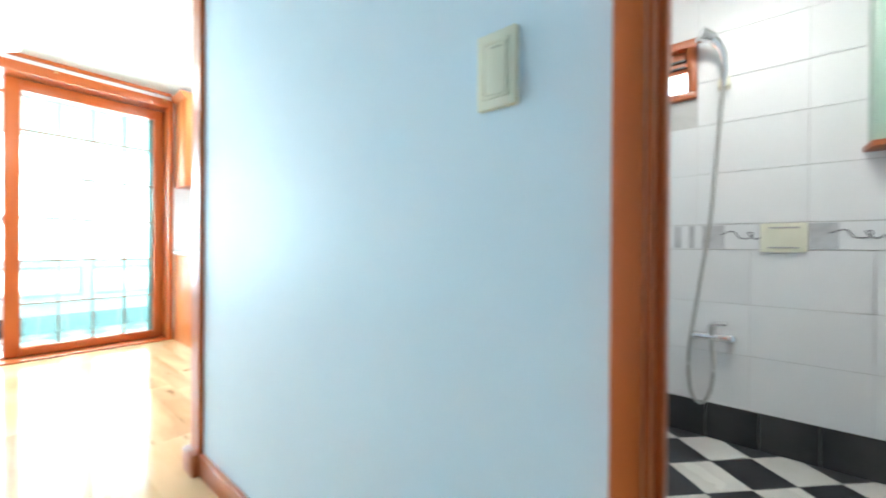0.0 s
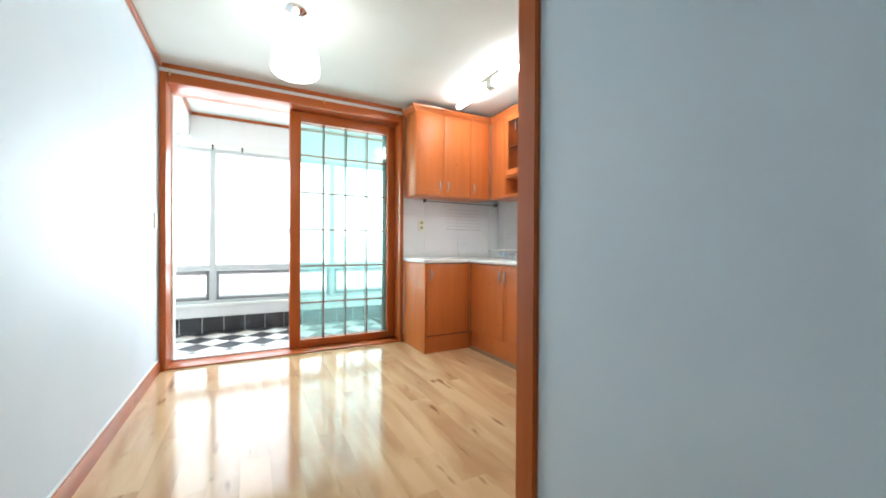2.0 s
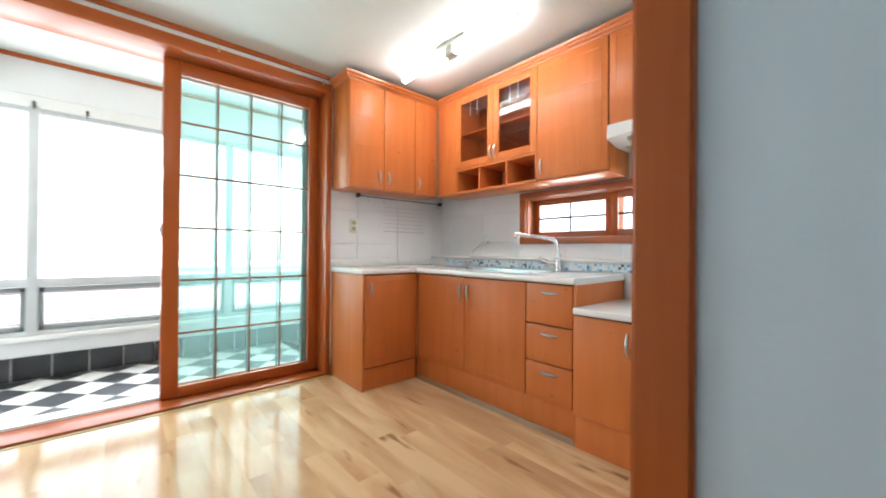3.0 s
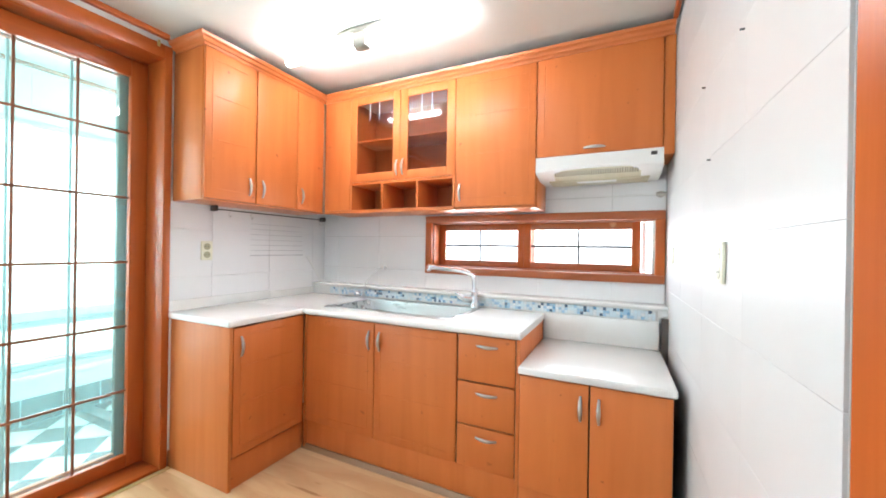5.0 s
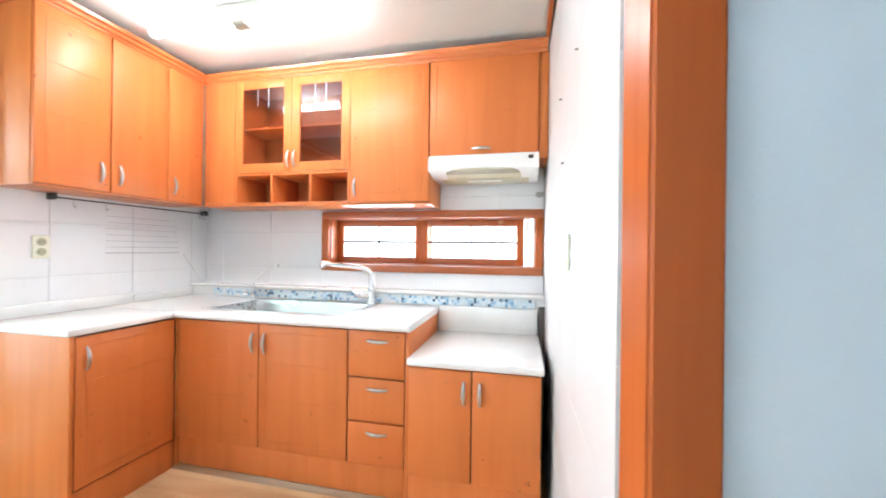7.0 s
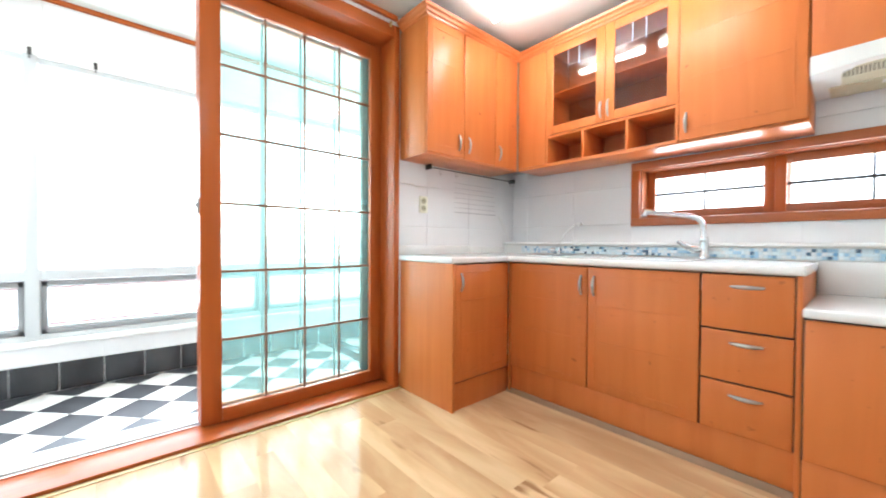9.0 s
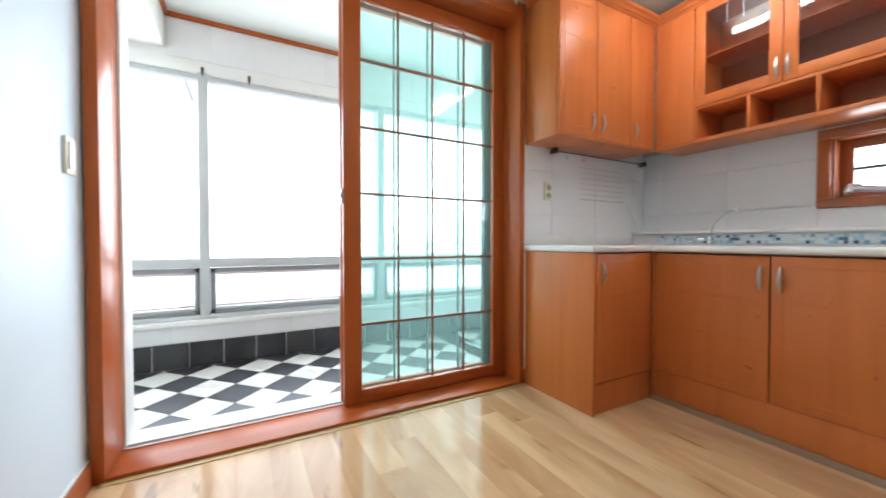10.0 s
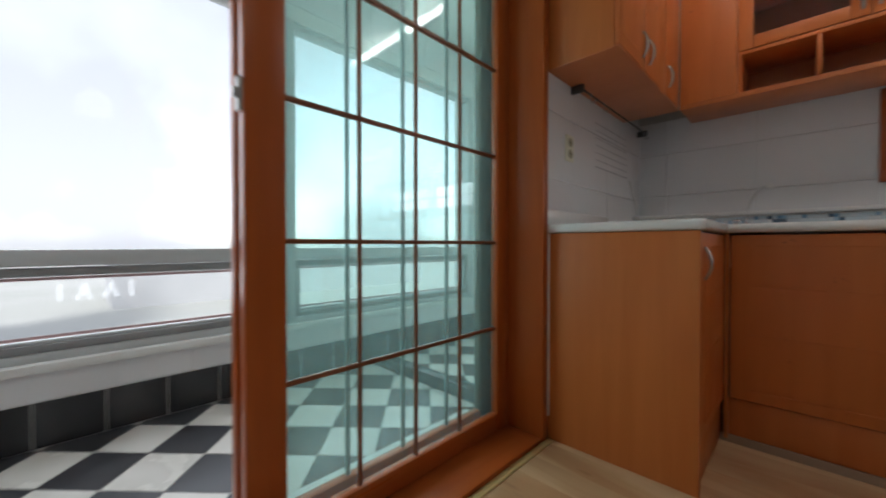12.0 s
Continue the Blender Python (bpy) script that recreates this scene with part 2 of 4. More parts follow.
G_FILM = glass("white_window_film", (1.0, 1.0, 1.0), 0.01, 0.16, (1.0, 1.0, 1.0))
L_TUBE = glow("lit_tube", (1.0, 0.975, 0.96), TUBE_LIGHT)
L_SHADE = glow("lit_opal_glass", (1.0, 0.96, 0.88), SHADE_LIGHT)
L_BATH = glow("lit_bath_fill", (1.0, 0.85, 0.74), BATH_FILL)
MOSAIC = [mat("mosaic_" + n, c, tuple(v * 0.85 for v in c), (20, 20, 20), 0.15, 0.0) for n, c in (("pale", (0.70, 0.81, 0.86)), ("sky", (0.40, 0.60, 0.76)), ("blue", (0.20, 0.38, 0.58)), ("white", (0.80, 0.83, 0.84)), ("slate", (0.10, 0.16, 0.24)))]

# ---- building helpers ----
ORIGIN = {}


def cuboid(x0, y0, z0, x1, y1, z1, bevel=0.0, bm=None, segments=2):
    """A box between two corners, its edges rounded by bevel, added to bm or new."""
    out = bm or bmesh.new()
    made = bmesh.ops.create_cube(out, size=1.0, matrix=Matrix.Translation(((x0 + x1) / 2, (y0 + y1) / 2, (z0 + z1) / 2)) @ Matrix.Diagonal((abs(x1 - x0), abs(y1 - y0), abs(z1 - z0), 1)))
    if bevel:
        vs = set(made["verts"])
        es = [e for e in out.edges if e.verts[0] in vs and e.verts[1] in vs]
        bmesh.ops.bevel(out, geom=es, offset=bevel, segments=segments, affect="EDGES", profile=0.5)
    return out


def rod(p, q, r, bm=None, seg=12, r2=None):
    """A round bar from p to q."""
    out = bm or bmesh.new()
    p, q = Vector(p), Vector(q)
    m = Matrix.Translation((p + q) / 2) @ (q - p).to_track_quat("Z", "Y").to_matrix().to_4x4()
    bmesh.ops.create_cone(out, cap_ends=True, segments=seg, radius1=r, radius2=r if r2 is None else r2, depth=(q - p).length, matrix=m)
    return out


def turned(profile, centre, bm=None, seg=32):
    """A surface turned about the upright axis through centre; profile: (radius, z)."""
    out = bm or bmesh.new()
    rings = []
    for r, z in profile:
        rings.append([out.verts.new((centre[0] + r * math.cos(2 * math.pi * k / seg), centre[1] + r * math.sin(2 * math.pi * k / seg), z)) for k in range(seg)])
    for a, b in zip(rings, rings[1:]):
        for k in range(seg):
            out.faces.new((a[k], a[(k + 1) % seg], b[(k + 1) % seg], b[k]))
    return out


def tube(points, r, bm=None, seg=10):
    """A round tube along points."""
    out = bm or bmesh.new()
    pts = [Vector(p) for p in points]
    rings = []
    for i, p in enumerate(pts):
        d = (pts[min(i + 1, len(pts) - 1)] - pts[max(i - 1, 0)]).normalized()
        q = d.to_track_quat("Z", "Y")
        rr = r[i] if isinstance(r, (list, tuple)) else r
        rings.append([out.verts.new(p + q @ Vector((rr * math.cos(2 * math.pi * k / seg), rr * math.sin(2 * math.pi * k / seg), 0))) for k in range(seg)])
    for a, b in zip(rings, rings[1:]):
        for k in range(seg):
            out.faces.new((a[k], a[(k + 1) % seg], b[(k + 1) % seg], b[k]))
    out.faces.new(rings[0][::-1])
    out.faces.new(rings[-1])
    return out


def spline(ctrl, n=8):
    """Smooth points through ctrl."""
    c = [Vector(p) for p in ctrl]
    c = [c[0] * 2 - c[1]] + c + [c[-1] * 2 - c[-2]]
    out = []
    for a, b, d, e in zip(c, c[1:], c[2:], c[3:]):
        for k in range(n):
            t = k / n
            out.append(0.5 * (2 * b + (d - a) * t + (2 * a - 5 * b + 4 * d - e) * t * t + (3 * b - a - 3 * d + e) * t ** 3))
    out.append(c[-2])
    return out


def prism(outline, axis, a, b, bm=None):
    """An outline of 2D points pushed from a to b along axis."""
    out = bm or bmesh.new()

    def at(u, v, w):
        return (w, u, v) if axis == "x" else (u, w, v) if axis == "y" else (u, v, w)
    lo = [out.verts.new(at(u, v, a)) for u, v in outline]
    hi = [out.verts.new(at(u, v, b)) for u, v in outline]
    out.faces.new(lo)
    out.faces.new(hi[::-1])
    n = len(outline)
    for k in range(n):
        out.faces.new((lo[k], hi[k], hi[(k + 1) % n], lo[(k + 1) % n]))
    bmesh.ops.recalc_face_normals(out, faces=out.faces)
    return out


def meshed(name, bm, material, origin, smooth):
    bmesh.ops.translate(bm, verts=bm.verts, vec=-Vector(origin))
    bmesh.ops.recalc_face_normals(bm, faces=bm.faces)
    me = bpy.data.meshes.new(name)
    bm.to_mesh(me)
    bm.free()
    me.materials.append(material)
    if smooth:
        me.polygons.foreach_set("use_smooth", [True] * len(me.polygons))
        me.set_sharp_from_angle(angle=radians(35))
    return me


def thing(name, place, label, category, group="", kind=""):
    """An Empty at the base of a thing that parents its parts."""
    ob = new(name)
    ob.location, ob.empty_display_size = place, 0.05
    ORIGIN[ob.name] = Vector(place)
    return tagged(ob, label, category, group, kind)


def part(name, bm, material, parent, label="", smooth=True):
    """A bmesh in world metres, linked as one mesh object under a thing or a part."""
    o = ORIGIN[parent.name]
    ob = new(name, meshed(name, bm, material, o, smooth))
    ob.parent = parent
    ORIGIN[ob.name] = o
    return tagged(ob, label)


def solo(name, bm, material, label, category, place=None, group="", kind="", smooth=True):
    """A thing or piece of the setting that is one mesh."""
    o = Vector(place or (0, 0, 0))
    ob = new(name, meshed(name, bm, material, o, smooth))
    ob.location = o
    ORIGIN[ob.name] = o
    return tagged(ob, label, category, group, kind)


def piece(name, mesh, parent, place, turn=None):
    """One of many alike pieces that share a mesh."""
    ob = new(name, mesh)
    ob.parent = parent
    ob.location = Vector(place) - ORIGIN[parent.name]
    if turn is not None:
        ob.rotation_euler = turn
    return ob


def structure(name, bm, material, label, category="wall"):
    return solo(name, bm, material, label, category, kind="structure", smooth=False)

# ---- the large structure ----
CEIL = 2.50
structure("ground", cuboid(-900, -900, -8.2, 900, 900, -8.0), M_GROUND, "pale open ground far below the flat", "ground")
structure("ceiling", cuboid(-4.5, -0.88, CEIL, 1.75, 2.85, CEIL + 0.2), M_CEIL, "off-white papered ceiling of room and kitchen", "ceiling")
structure("balcony_ceiling", cuboid(-6.2, -2.05, 2.57, -4.5, 2.9, 2.72), M_CEIL, "white balcony ceiling", "ceiling")
room_base = cuboid(-4.78, -0.737, -0.12, 1.6, 0.766, -0.012)
cuboid(-4.78, 0.766, -0.12, -1.72, 2.63, -0.012, bm=room_base)
floor = structure("floor", room_base, M_UNDER, "light oak laminate floor, glossy and scuffed", "floor")
structure("wall_south", cuboid(-4.5, -0.88, -0.12, 1.75, -0.738, CEIL), M_PAPER, "pale blue papered wall of the room")
# Unseen end wall, added so no outside light leaks into the hall.
structure("wall_east", cuboid(1.6, -0.738, -0.12, 1.75, 2.85, CEIL), M_PAPER, "plain pale blue wall added out of view to close the hall")
west = cuboid(-4.85, 1.376, -0.12, -4.5, 2.85, 2.57)
cuboid(-4.85, -2.05, -0.12, -4.5, -0.729, 2.57, bm=west)
cuboid(-4.85, -0.729, 2.432, -4.5, 1.376, 2.57, bm=west)
wall_west = structure("wall_west", west, M_WHITE, "white wall round the sliding door opening")
hall = cuboid(-1.74, 0.77, -0.12, -0.124, 0.89, CEIL)
cuboid(-0.124, 0.77, 2.06, 0.76, 0.89, CEIL, bm=hall)
cuboid(0.76, 0.77, -0.12, 1.6, 0.89, CEIL, bm=hall)
structure("wall_hall", hall, M_PAPER, "pale blue papered partition beside the bathroom door")
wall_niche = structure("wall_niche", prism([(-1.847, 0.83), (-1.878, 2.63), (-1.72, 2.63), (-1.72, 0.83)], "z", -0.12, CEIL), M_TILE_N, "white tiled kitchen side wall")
north = cuboid(-4.5, 2.636, -0.12, -3.41, 2.85, CEIL)
cuboid(-3.41, 2.636, -0.12, -1.94, 2.85, 1.16, bm=north)
cuboid(-3.41, 2.636, 1.49, -1.94, 2.85, CEIL, bm=north)
cuboid(-1.94, 2.636, -0.12, -1.3, 2.85, CEIL, bm=north)
wall_north = structure("wall_north", north, M_GROUT, "white tiled kitchen wall behind the sink")
bw = cuboid(-1.3, 2.646, -0.12, -0.75, 2.85, CEIL)
cuboid(-0.75, 2.646, -0.12, -0.17, 2.85, 1.788, bm=bw)
cuboid(-0.75, 2.646, 2.113, -0.17, 2.85, CEIL, bm=bw)
cuboid(-0.17, 2.646, -0.12, 1.6, 2.85, CEIL, bm=bw)
wall_bath = structure("wall_bathroom", bw, M_GROUT, "white tiled bathroom wall with a patterned band")
structure("wall_bathroom_west", cuboid(-1.3, 0.89, -0.12, -1.2, 2.646, CEIL), M_TILE, "white tiled bathroom side wall")
structure("wall_bathroom_east", cuboid(1.05, 0.89, -0.12, 1.2, 2.646, CEIL), M_TILE, "white tiled bathroom end wall")
structure("bathroom_ceiling", cuboid(-1.2, 0.89, 2.42, 1.05, 2.646, 2.44), M_CEIL, "white bathroom ceiling", "ceiling")
floor_bath = structure("floor_bathroom", cuboid(-1.2, 0.77, -0.12, 1.05, 2.646, -0.058), M_GROUT, "black and white chequered bathroom floor", "floor")
floor_balcony = structure("floor_balcony", cuboid(-5.93, -1.9, -0.15, -4.78, 2.7, -0.023), M_GROUT, "black and white chequered balcony floor", "floor")
outer = cuboid(-6.15, -2.05, -0.15, -5.93, 2.9, 0.335)
cuboid(-6.15, -2.05, 2.262, -5.93, 2.9, 2.57, bm=outer)
cuboid(-6.15, 2.62, 0.335, -5.93, 2.9, 2.262, bm=outer)
cuboid(-6.15, -2.05, 0.335, -5.93, -1.87, 2.262, bm=outer)
wall_outer = structure("wall_outer", outer, M_WHITE, "white balcony parapet and lintel")
structure("wall_balcony_south", cuboid(-5.93, -2.05, -0.12, -4.85, -1.9, 2.57), M_WHITE, "white end wall of the balcony")
structure("wall_balcony_north", cuboid(-5.93, 2.7, -0.12, -4.85, 2.9, 2.57), M_WHITE, "white far end wall of the balcony")
structure("balcony_beam", cuboid(-5.93, -1.9, 2.31, -4.95, -0.70, 2.566, 0.008), M_WHITE, "white boxed beam under the balcony ceiling", "beam")
solo("balcony_curb", cuboid(-5.925, 1.45, -0.023, -4.86, 1.53, 0.055, 0.004), M_BTILE, "low black tiled curb across the balcony floor", "curb", kind="structure")
solo("balcony_sill", cuboid(-5.98, -1.88, 0.300, -5.895, 2.69, 0.338, 0.005), M_WHITE, "white sill board under the balcony windows", "sill", kind="structure")
solo("threshold", cuboid(-4.90, -0.70, -0.045, -4.702, 1.336, 0.012, 0.003), M_WHITE, "white painted threshold on the balcony side", "threshold", kind="structure")
solo("reveal_trim", cuboid(-4.862, -0.729, 0.0, -4.722, -0.676, 2.352, 0.003), M_WHITE, "white outer jamb of the sliding door", "trim", kind="structure")
solo("floor_strip", cuboid(-4.482, -0.70, -0.006, -4.452, 1.385, 0.004, 0.002), M_STRIP, "brass coloured strip along the door sill", "trim", kind="structure")

# cornices, baseboards, corner trim
def cornice(name, x0, y0, x1, y1, z0, z1):
    solo(name, cuboid(x0, y0, z0, x1, y1, z1, 0.004), M_TRIM_H if abs(y1 - y0) > abs(x1 - x0) else M_BASE, "brown wooden ceiling cornice", "cornice", kind="structure")


cornice("cornice", -4.5, -0.738, 1.6, -0.713, 2.468, CEIL)
cornice("cornice", -4.5, -0.713, -4.474, 1.36, 2.468, CEIL)
cornice("cornice", -1.902, 0.83, -1.88, 2.30, 2.466, CEIL)
cornice("cornice", -1.72, 0.745, 1.6, 0.77, 2.468, CEIL)
cornice("balcony_cornice", -5.93, -0.70, -5.905, 2.7, 2.54, 2.57)
cornice("balcony_cornice", -5.905, -0.70, -4.9, -0.675, 2.54, 2.57)
solo("baseboard_south", cuboid(-4.478, -0.739, -0.01, 1.6, -0.722, 0.096, 0.004), M_BASE, "scuffed brown wooden baseboard", "baseboard", kind="structure")
solo("baseboard_caulk", cuboid(-4.478, -0.739, 0.096, 1.6, -0.729, 0.104, 0.002), M_WHITE, "thin white caulk line along the baseboard top", "trim", kind="structure")
solo("baseboard_hall", cuboid(-1.735, 0.752, -0.01, -0.124, 0.772, 0.088, 0.004), M_BASE, "brown wooden baseboard on the partition", "baseboard", kind="structure")
solo("baseboard_end", cuboid(-1.848, 0.728, -0.01, -1.728, 0.84, 0.092, 0.005), M_BASE, "brown base block at the wall corner", "baseboard", kind="structure")
corner = prism([(-1.828, 0.752), (-1.730, 0.752), (-1.730, 0.83), (-1.850, 0.83)], "z", 0.0, CEIL)
bmesh.ops.bevel(corner, geom=[e for e in corner.edges if abs(e.verts[0].co.z - e.verts[1].co.z) > 1], offset=0.006, segments=3, affect="EDGES")
solo("corner_trim", corner, M_TRIM, "brown wooden trim on the wall corner", "trim", kind="structure")

solo("jamb_caulk", cuboid(-4.497, 1.3775, 0.10, -4.474, 1.3855, 0.862, 0.001), M_WHITE, "pale caulk line between door jamb and cabinet side", "trim", kind="structure")

# bathroom door frame
df = thing("door_frame", (0.3, 0.82, 0), "brown wooden bathroom door frame, door open", "door frame", kind="structure")
for sx, x0, x1 in ((1, -0.124, -0.072), (-1, 0.708, 0.76)):
    b = cuboid(x0, 0.762, 0, x1, 0.90, 2.06, 0.004)
    part("jamb", b, M_TRIM, df)
    part("casing", cuboid(x0 + 0.007 if sx > 0 else x0 + 0.006, 0.742, 0, x1 - 0.006 if sx > 0 else x1 + 0.012, 0.763, 2.08, 0.005), M_TRIM, df)
    part("stop", cuboid(x1 - 0.002 if sx > 0 else x0 - 0.012, 0.80, 0, x1 + 0.012 if sx > 0 else x0 + 0.002, 0.835, 2.04, 0.003), M_TRIM, df)
part("head", cuboid(-0.124, 0.742, 2.04, 0.76, 0.90, 2.10, 0.004), M_BASE, df)
part("sill", cuboid(-0.124, 0.765, -0.06, 0.76, 0.895, 0.012, 0.004), M_BASE, df)

# ---- sliding door to the balcony ----
fr = thing("door_frame", (-4.65, 0.32, 0), "brown wooden frame of the sliding balcony door", "door frame", kind="structure")
part("jamb", cuboid(-4.72, -0.730, 0, -4.478, -0.686, 2.432, 0.004), M_TRIM, fr)
part("jamb", cuboid(-4.80, 1.337, 0, -4.478, 1.377, 2.432, 0.004), M_TRIM, fr)
part("head", cuboid(-4.80, -0.686, 2.352, -4.478, 1.337, 2.432, 0.004), M_TRIM_H, fr)
part("sill", cuboid(-4.70, -0.686, -0.01, -4.484, 1.337, 0.018, 0.003), M_TRIM_H, fr)
part("track", cuboid(-4.69, -0.686, 0.018, -4.685, 1.337, 0.022), M_TRIM_H, fr)
part("track", cuboid(-4.737, -0.676, 0.012, -4.731, 1.337, 0.021), M_ALU, fr)
for y in (-0.66, 0.55, 1.30):
    part("bracket", cuboid(-4.476, y - 0.006, 2.405, -4.464, y + 0.006, 2.44, 0.002), M_STRIP, fr, "small brass curtain bracket")
ROWS_Z = (0.095, 0.459, 0.826, 1.191, 1.557, 1.925, 2.25)
COLS_Y = (0.36, 0.583, 0.806, 1.03, 1.253)


def sliding_leaf(front, back, label, bar, lock, rows=ROWS_Z, outer=None, extra=0.0):
    """A glazed sliding door leaf between two planes of x, with glazing bars."""
    d = thing("sliding_door", ((front + back) / 2, 0.80, 0.02), label, "sliding door", "sliding door leaves")
    y0, y1, z0, z1 = 0.262, 1.335, 0.022, 2.345
    part("stile", cuboid(back, y0, z0, front, COLS_Y[0], z1, 0.005), M_TRIM, d)
    part("stile", cuboid(back, COLS_Y[-1] - extra, z0, front, y1, z1, 0.005), outer or M_TRIM, d)
    part("rail", cuboid(back + 0.001, COLS_Y[0], z0, front - 0.001, COLS_Y[-1], ROWS_Z[0], 0.004), M_TRIM_H, d)
    part("rail", cuboid(back + 0.001, COLS_Y[0], ROWS_Z[-1], front - 0.001, COLS_Y[-1], z1, 0.004), M_TRIM_H, d)
    m = (front + back) / 2
    for a, b in zip(COLS_Y, COLS_Y[1:]):
        for c, e in zip(rows, rows[1:]):
            pane = part("pane", cuboid(m - 0.002, a + 0.004, c + 0.004, m + 0.002, b - 0.004, e - 0.004), G_TEAL, d, smooth=False)
            pane.visible_shadow = False
    for y in COLS_Y[1:-1]:
        part("glazing_bar", cuboid(m - 0.006, y - 0.0058, ROWS_Z[0], m + 0.006, y + 0.0058, ROWS_Z[-1], 0.002), bar, d)
    for z in rows[1:-1]:
        part("glazing_bar", cuboid(m - 0.007, COLS_Y[0], z - 0.0068, m + 0.007, COLS_Y[-1], z + 0.0068, 0.002), bar, d)
    if lock:
        lk = part("lock", cuboid(m - 0.012, y0 - 0.010, 1.13, m + 0.012, y0 + 0.004, 1.21, 0.003), M_NICKEL, d, "small worn metal latch")
        part("knob", cuboid(m - 0.006, y0 - 0.018, 1.16, m + 0.006, y0 - 0.009, 1.185, 0.002), M_NICKEL, lk)


sliding_leaf(-4.645, -4.682, "brown wooden sliding door leaf with teal glass panes", M_MUNTIN, True)
sliding_leaf(-4.715, -4.752, "rear sliding door leaf with teal glass, pushed behind the front one", M_MUNTIN_B, False, (ROWS_Z[0], ROWS_Z[-1]), M_OLIVE, 0.028)

# ---- balcony windows ----
win = thing("window_1", (-5.98, 0.4, 0.338), "grey aluminium balcony window band with clear panes", "window", kind="structure")
MULL = (-1.84, -0.472, 0.912, 2.59)
part("window_frame", cuboid(-6.04, -1.87, 2.17, -5.925, 2.62, 2.263, 0.004), M_WPLAST, win)
part("window_frame", cuboid(-6.02, -1.87, 2.135, -5.945, 2.62, 2.171, 0.003), M_ALU, win)
part("window_frame", cuboid(-6.04, -1.87, 0.336, -5.935, 2.62, 0.372, 0.004), M_ALU, win)
part("transom", cuboid(-6.04, -1.87, 0.728, -5.93, 2.62, 0.797, 0.004), M_ALU, win)
for y in MULL:
    part("mullion", cuboid(-6.035, y - 0.033, 0.36, -5.922, y + 0.033, 2.18, 0.004), M_ALU, win)
for a, b in zip(MULL, MULL[1:]):
    a, b = a + 0.033, b - 0.033
    up = part("pane", cuboid(-5.987, a, 0.797, -5.983, b, 2.136), G_CLEAR, win, smooth=False)
    sash = part("sash", cuboid(-6.005, a + 0.004, 0.685, -5.945, b - 0.004, 0.722, 0.003), M_ALU_D, win, "dark grey lower sash")
    part("rail", cuboid(-6.005, a + 0.004, 0.374, -5.945, b - 0.004, 0.406, 0.003), M_ALU_D, sash)
    part("rail", cuboid(-6.01, a + 0.004, 0.406, -5.962, b - 0.004, 0.420, 0.002), M_ALU, sash)
    part("stile", cuboid(-6.005, a + 0.004, 0.374, -5.945, a + 0.034, 0.722, 0.003), M_ALU_D, sash)
    part("stile", cuboid(-6.005, b - 0.034, 0.374, -5.945, b - 0.004, 0.722, 0.003), M_ALU_D, sash)
    low = part("pane", cuboid(-5.987, a + 0.034, 0.420, -5.983, b - 0.034, 0.685), G_CLEAR, sash, smooth=False)
    up.visible_shadow = low.visible_shadow = False


def hook(x, y, z):
    h = thing("window_hook", (x, y, z), "small dark metal hook on the window head", "hook", "window hooks")
    part("plate", cuboid(x, y - 0.010, z - 0.02, x + 0.006, y + 0.010, z + 0.03, 0.002), M_DARK, h)
    part("hook", tube(spline([(x + 0.006, y, z), (x + 0.02, y, z - 0.01), (x + 0.022, y, z - 0.035), (x + 0.008, y, z - 0.04)], 5), 0.004, seg=8), M_DARK, h)


hook(-5.922, -0.472, 2.19)
hook(-5.925, -0.165, 2.19)

# worn white film letters, past reading, and pale red tape lines on the lower panes
film = thing("window_film", (-5.98, 0.06, 0.55), "worn white film strokes on the lower balcony pane", "window film")
for k, (dy, lean_out) in enumerate(((0.0, 0.0), (0.055, 0.022), (0.095, -0.022), (0.14, 0.024), (0.185, -0.024), (0.235, 0.0))):
    y = -0.06 + dy
    part("stroke", prism([(y, 0.575), (y + 0.014, 0.575), (y + 0.014 + lean_out, 0.650), (y + lean_out, 0.650)], "x", -5.982, -5.9805), G_FILM, film, smooth=False)
for a, b in zip(MULL, MULL[1:]):
    tape = thing("tape_line", (-5.98, (a + b) / 2, 0.42), "pale red tape line along the lower window sash", "tape", "tape lines")
    for z in (0.424, 0.668):
        part("strip", cuboid(-5.982, a + 0.07, z, -5.9805, b - 0.07, z + 0.013), M_TAPE, tape, smooth=False)

# ---- view outside ----
far = thing("office_building", (-46, -9, -8), "pale hazy building with a tall glazed front beyond the balcony", "building")
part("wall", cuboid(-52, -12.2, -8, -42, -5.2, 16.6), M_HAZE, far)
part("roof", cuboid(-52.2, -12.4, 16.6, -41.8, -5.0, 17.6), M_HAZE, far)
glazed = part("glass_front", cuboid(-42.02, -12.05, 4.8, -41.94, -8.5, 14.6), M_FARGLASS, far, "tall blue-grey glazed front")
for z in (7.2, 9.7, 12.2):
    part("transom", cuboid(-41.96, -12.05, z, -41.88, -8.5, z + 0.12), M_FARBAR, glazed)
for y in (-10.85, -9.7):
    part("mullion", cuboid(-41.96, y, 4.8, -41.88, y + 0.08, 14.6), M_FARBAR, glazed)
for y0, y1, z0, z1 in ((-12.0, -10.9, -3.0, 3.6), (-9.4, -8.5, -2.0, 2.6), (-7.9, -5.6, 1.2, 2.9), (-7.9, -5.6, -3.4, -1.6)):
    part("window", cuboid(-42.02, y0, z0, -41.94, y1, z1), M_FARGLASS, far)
annex = thing("low_building", (-46, -17, -8), "lower pale building beside the glazed one", "building")
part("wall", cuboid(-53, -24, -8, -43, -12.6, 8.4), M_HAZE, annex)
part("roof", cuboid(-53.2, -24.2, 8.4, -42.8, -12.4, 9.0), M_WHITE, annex)
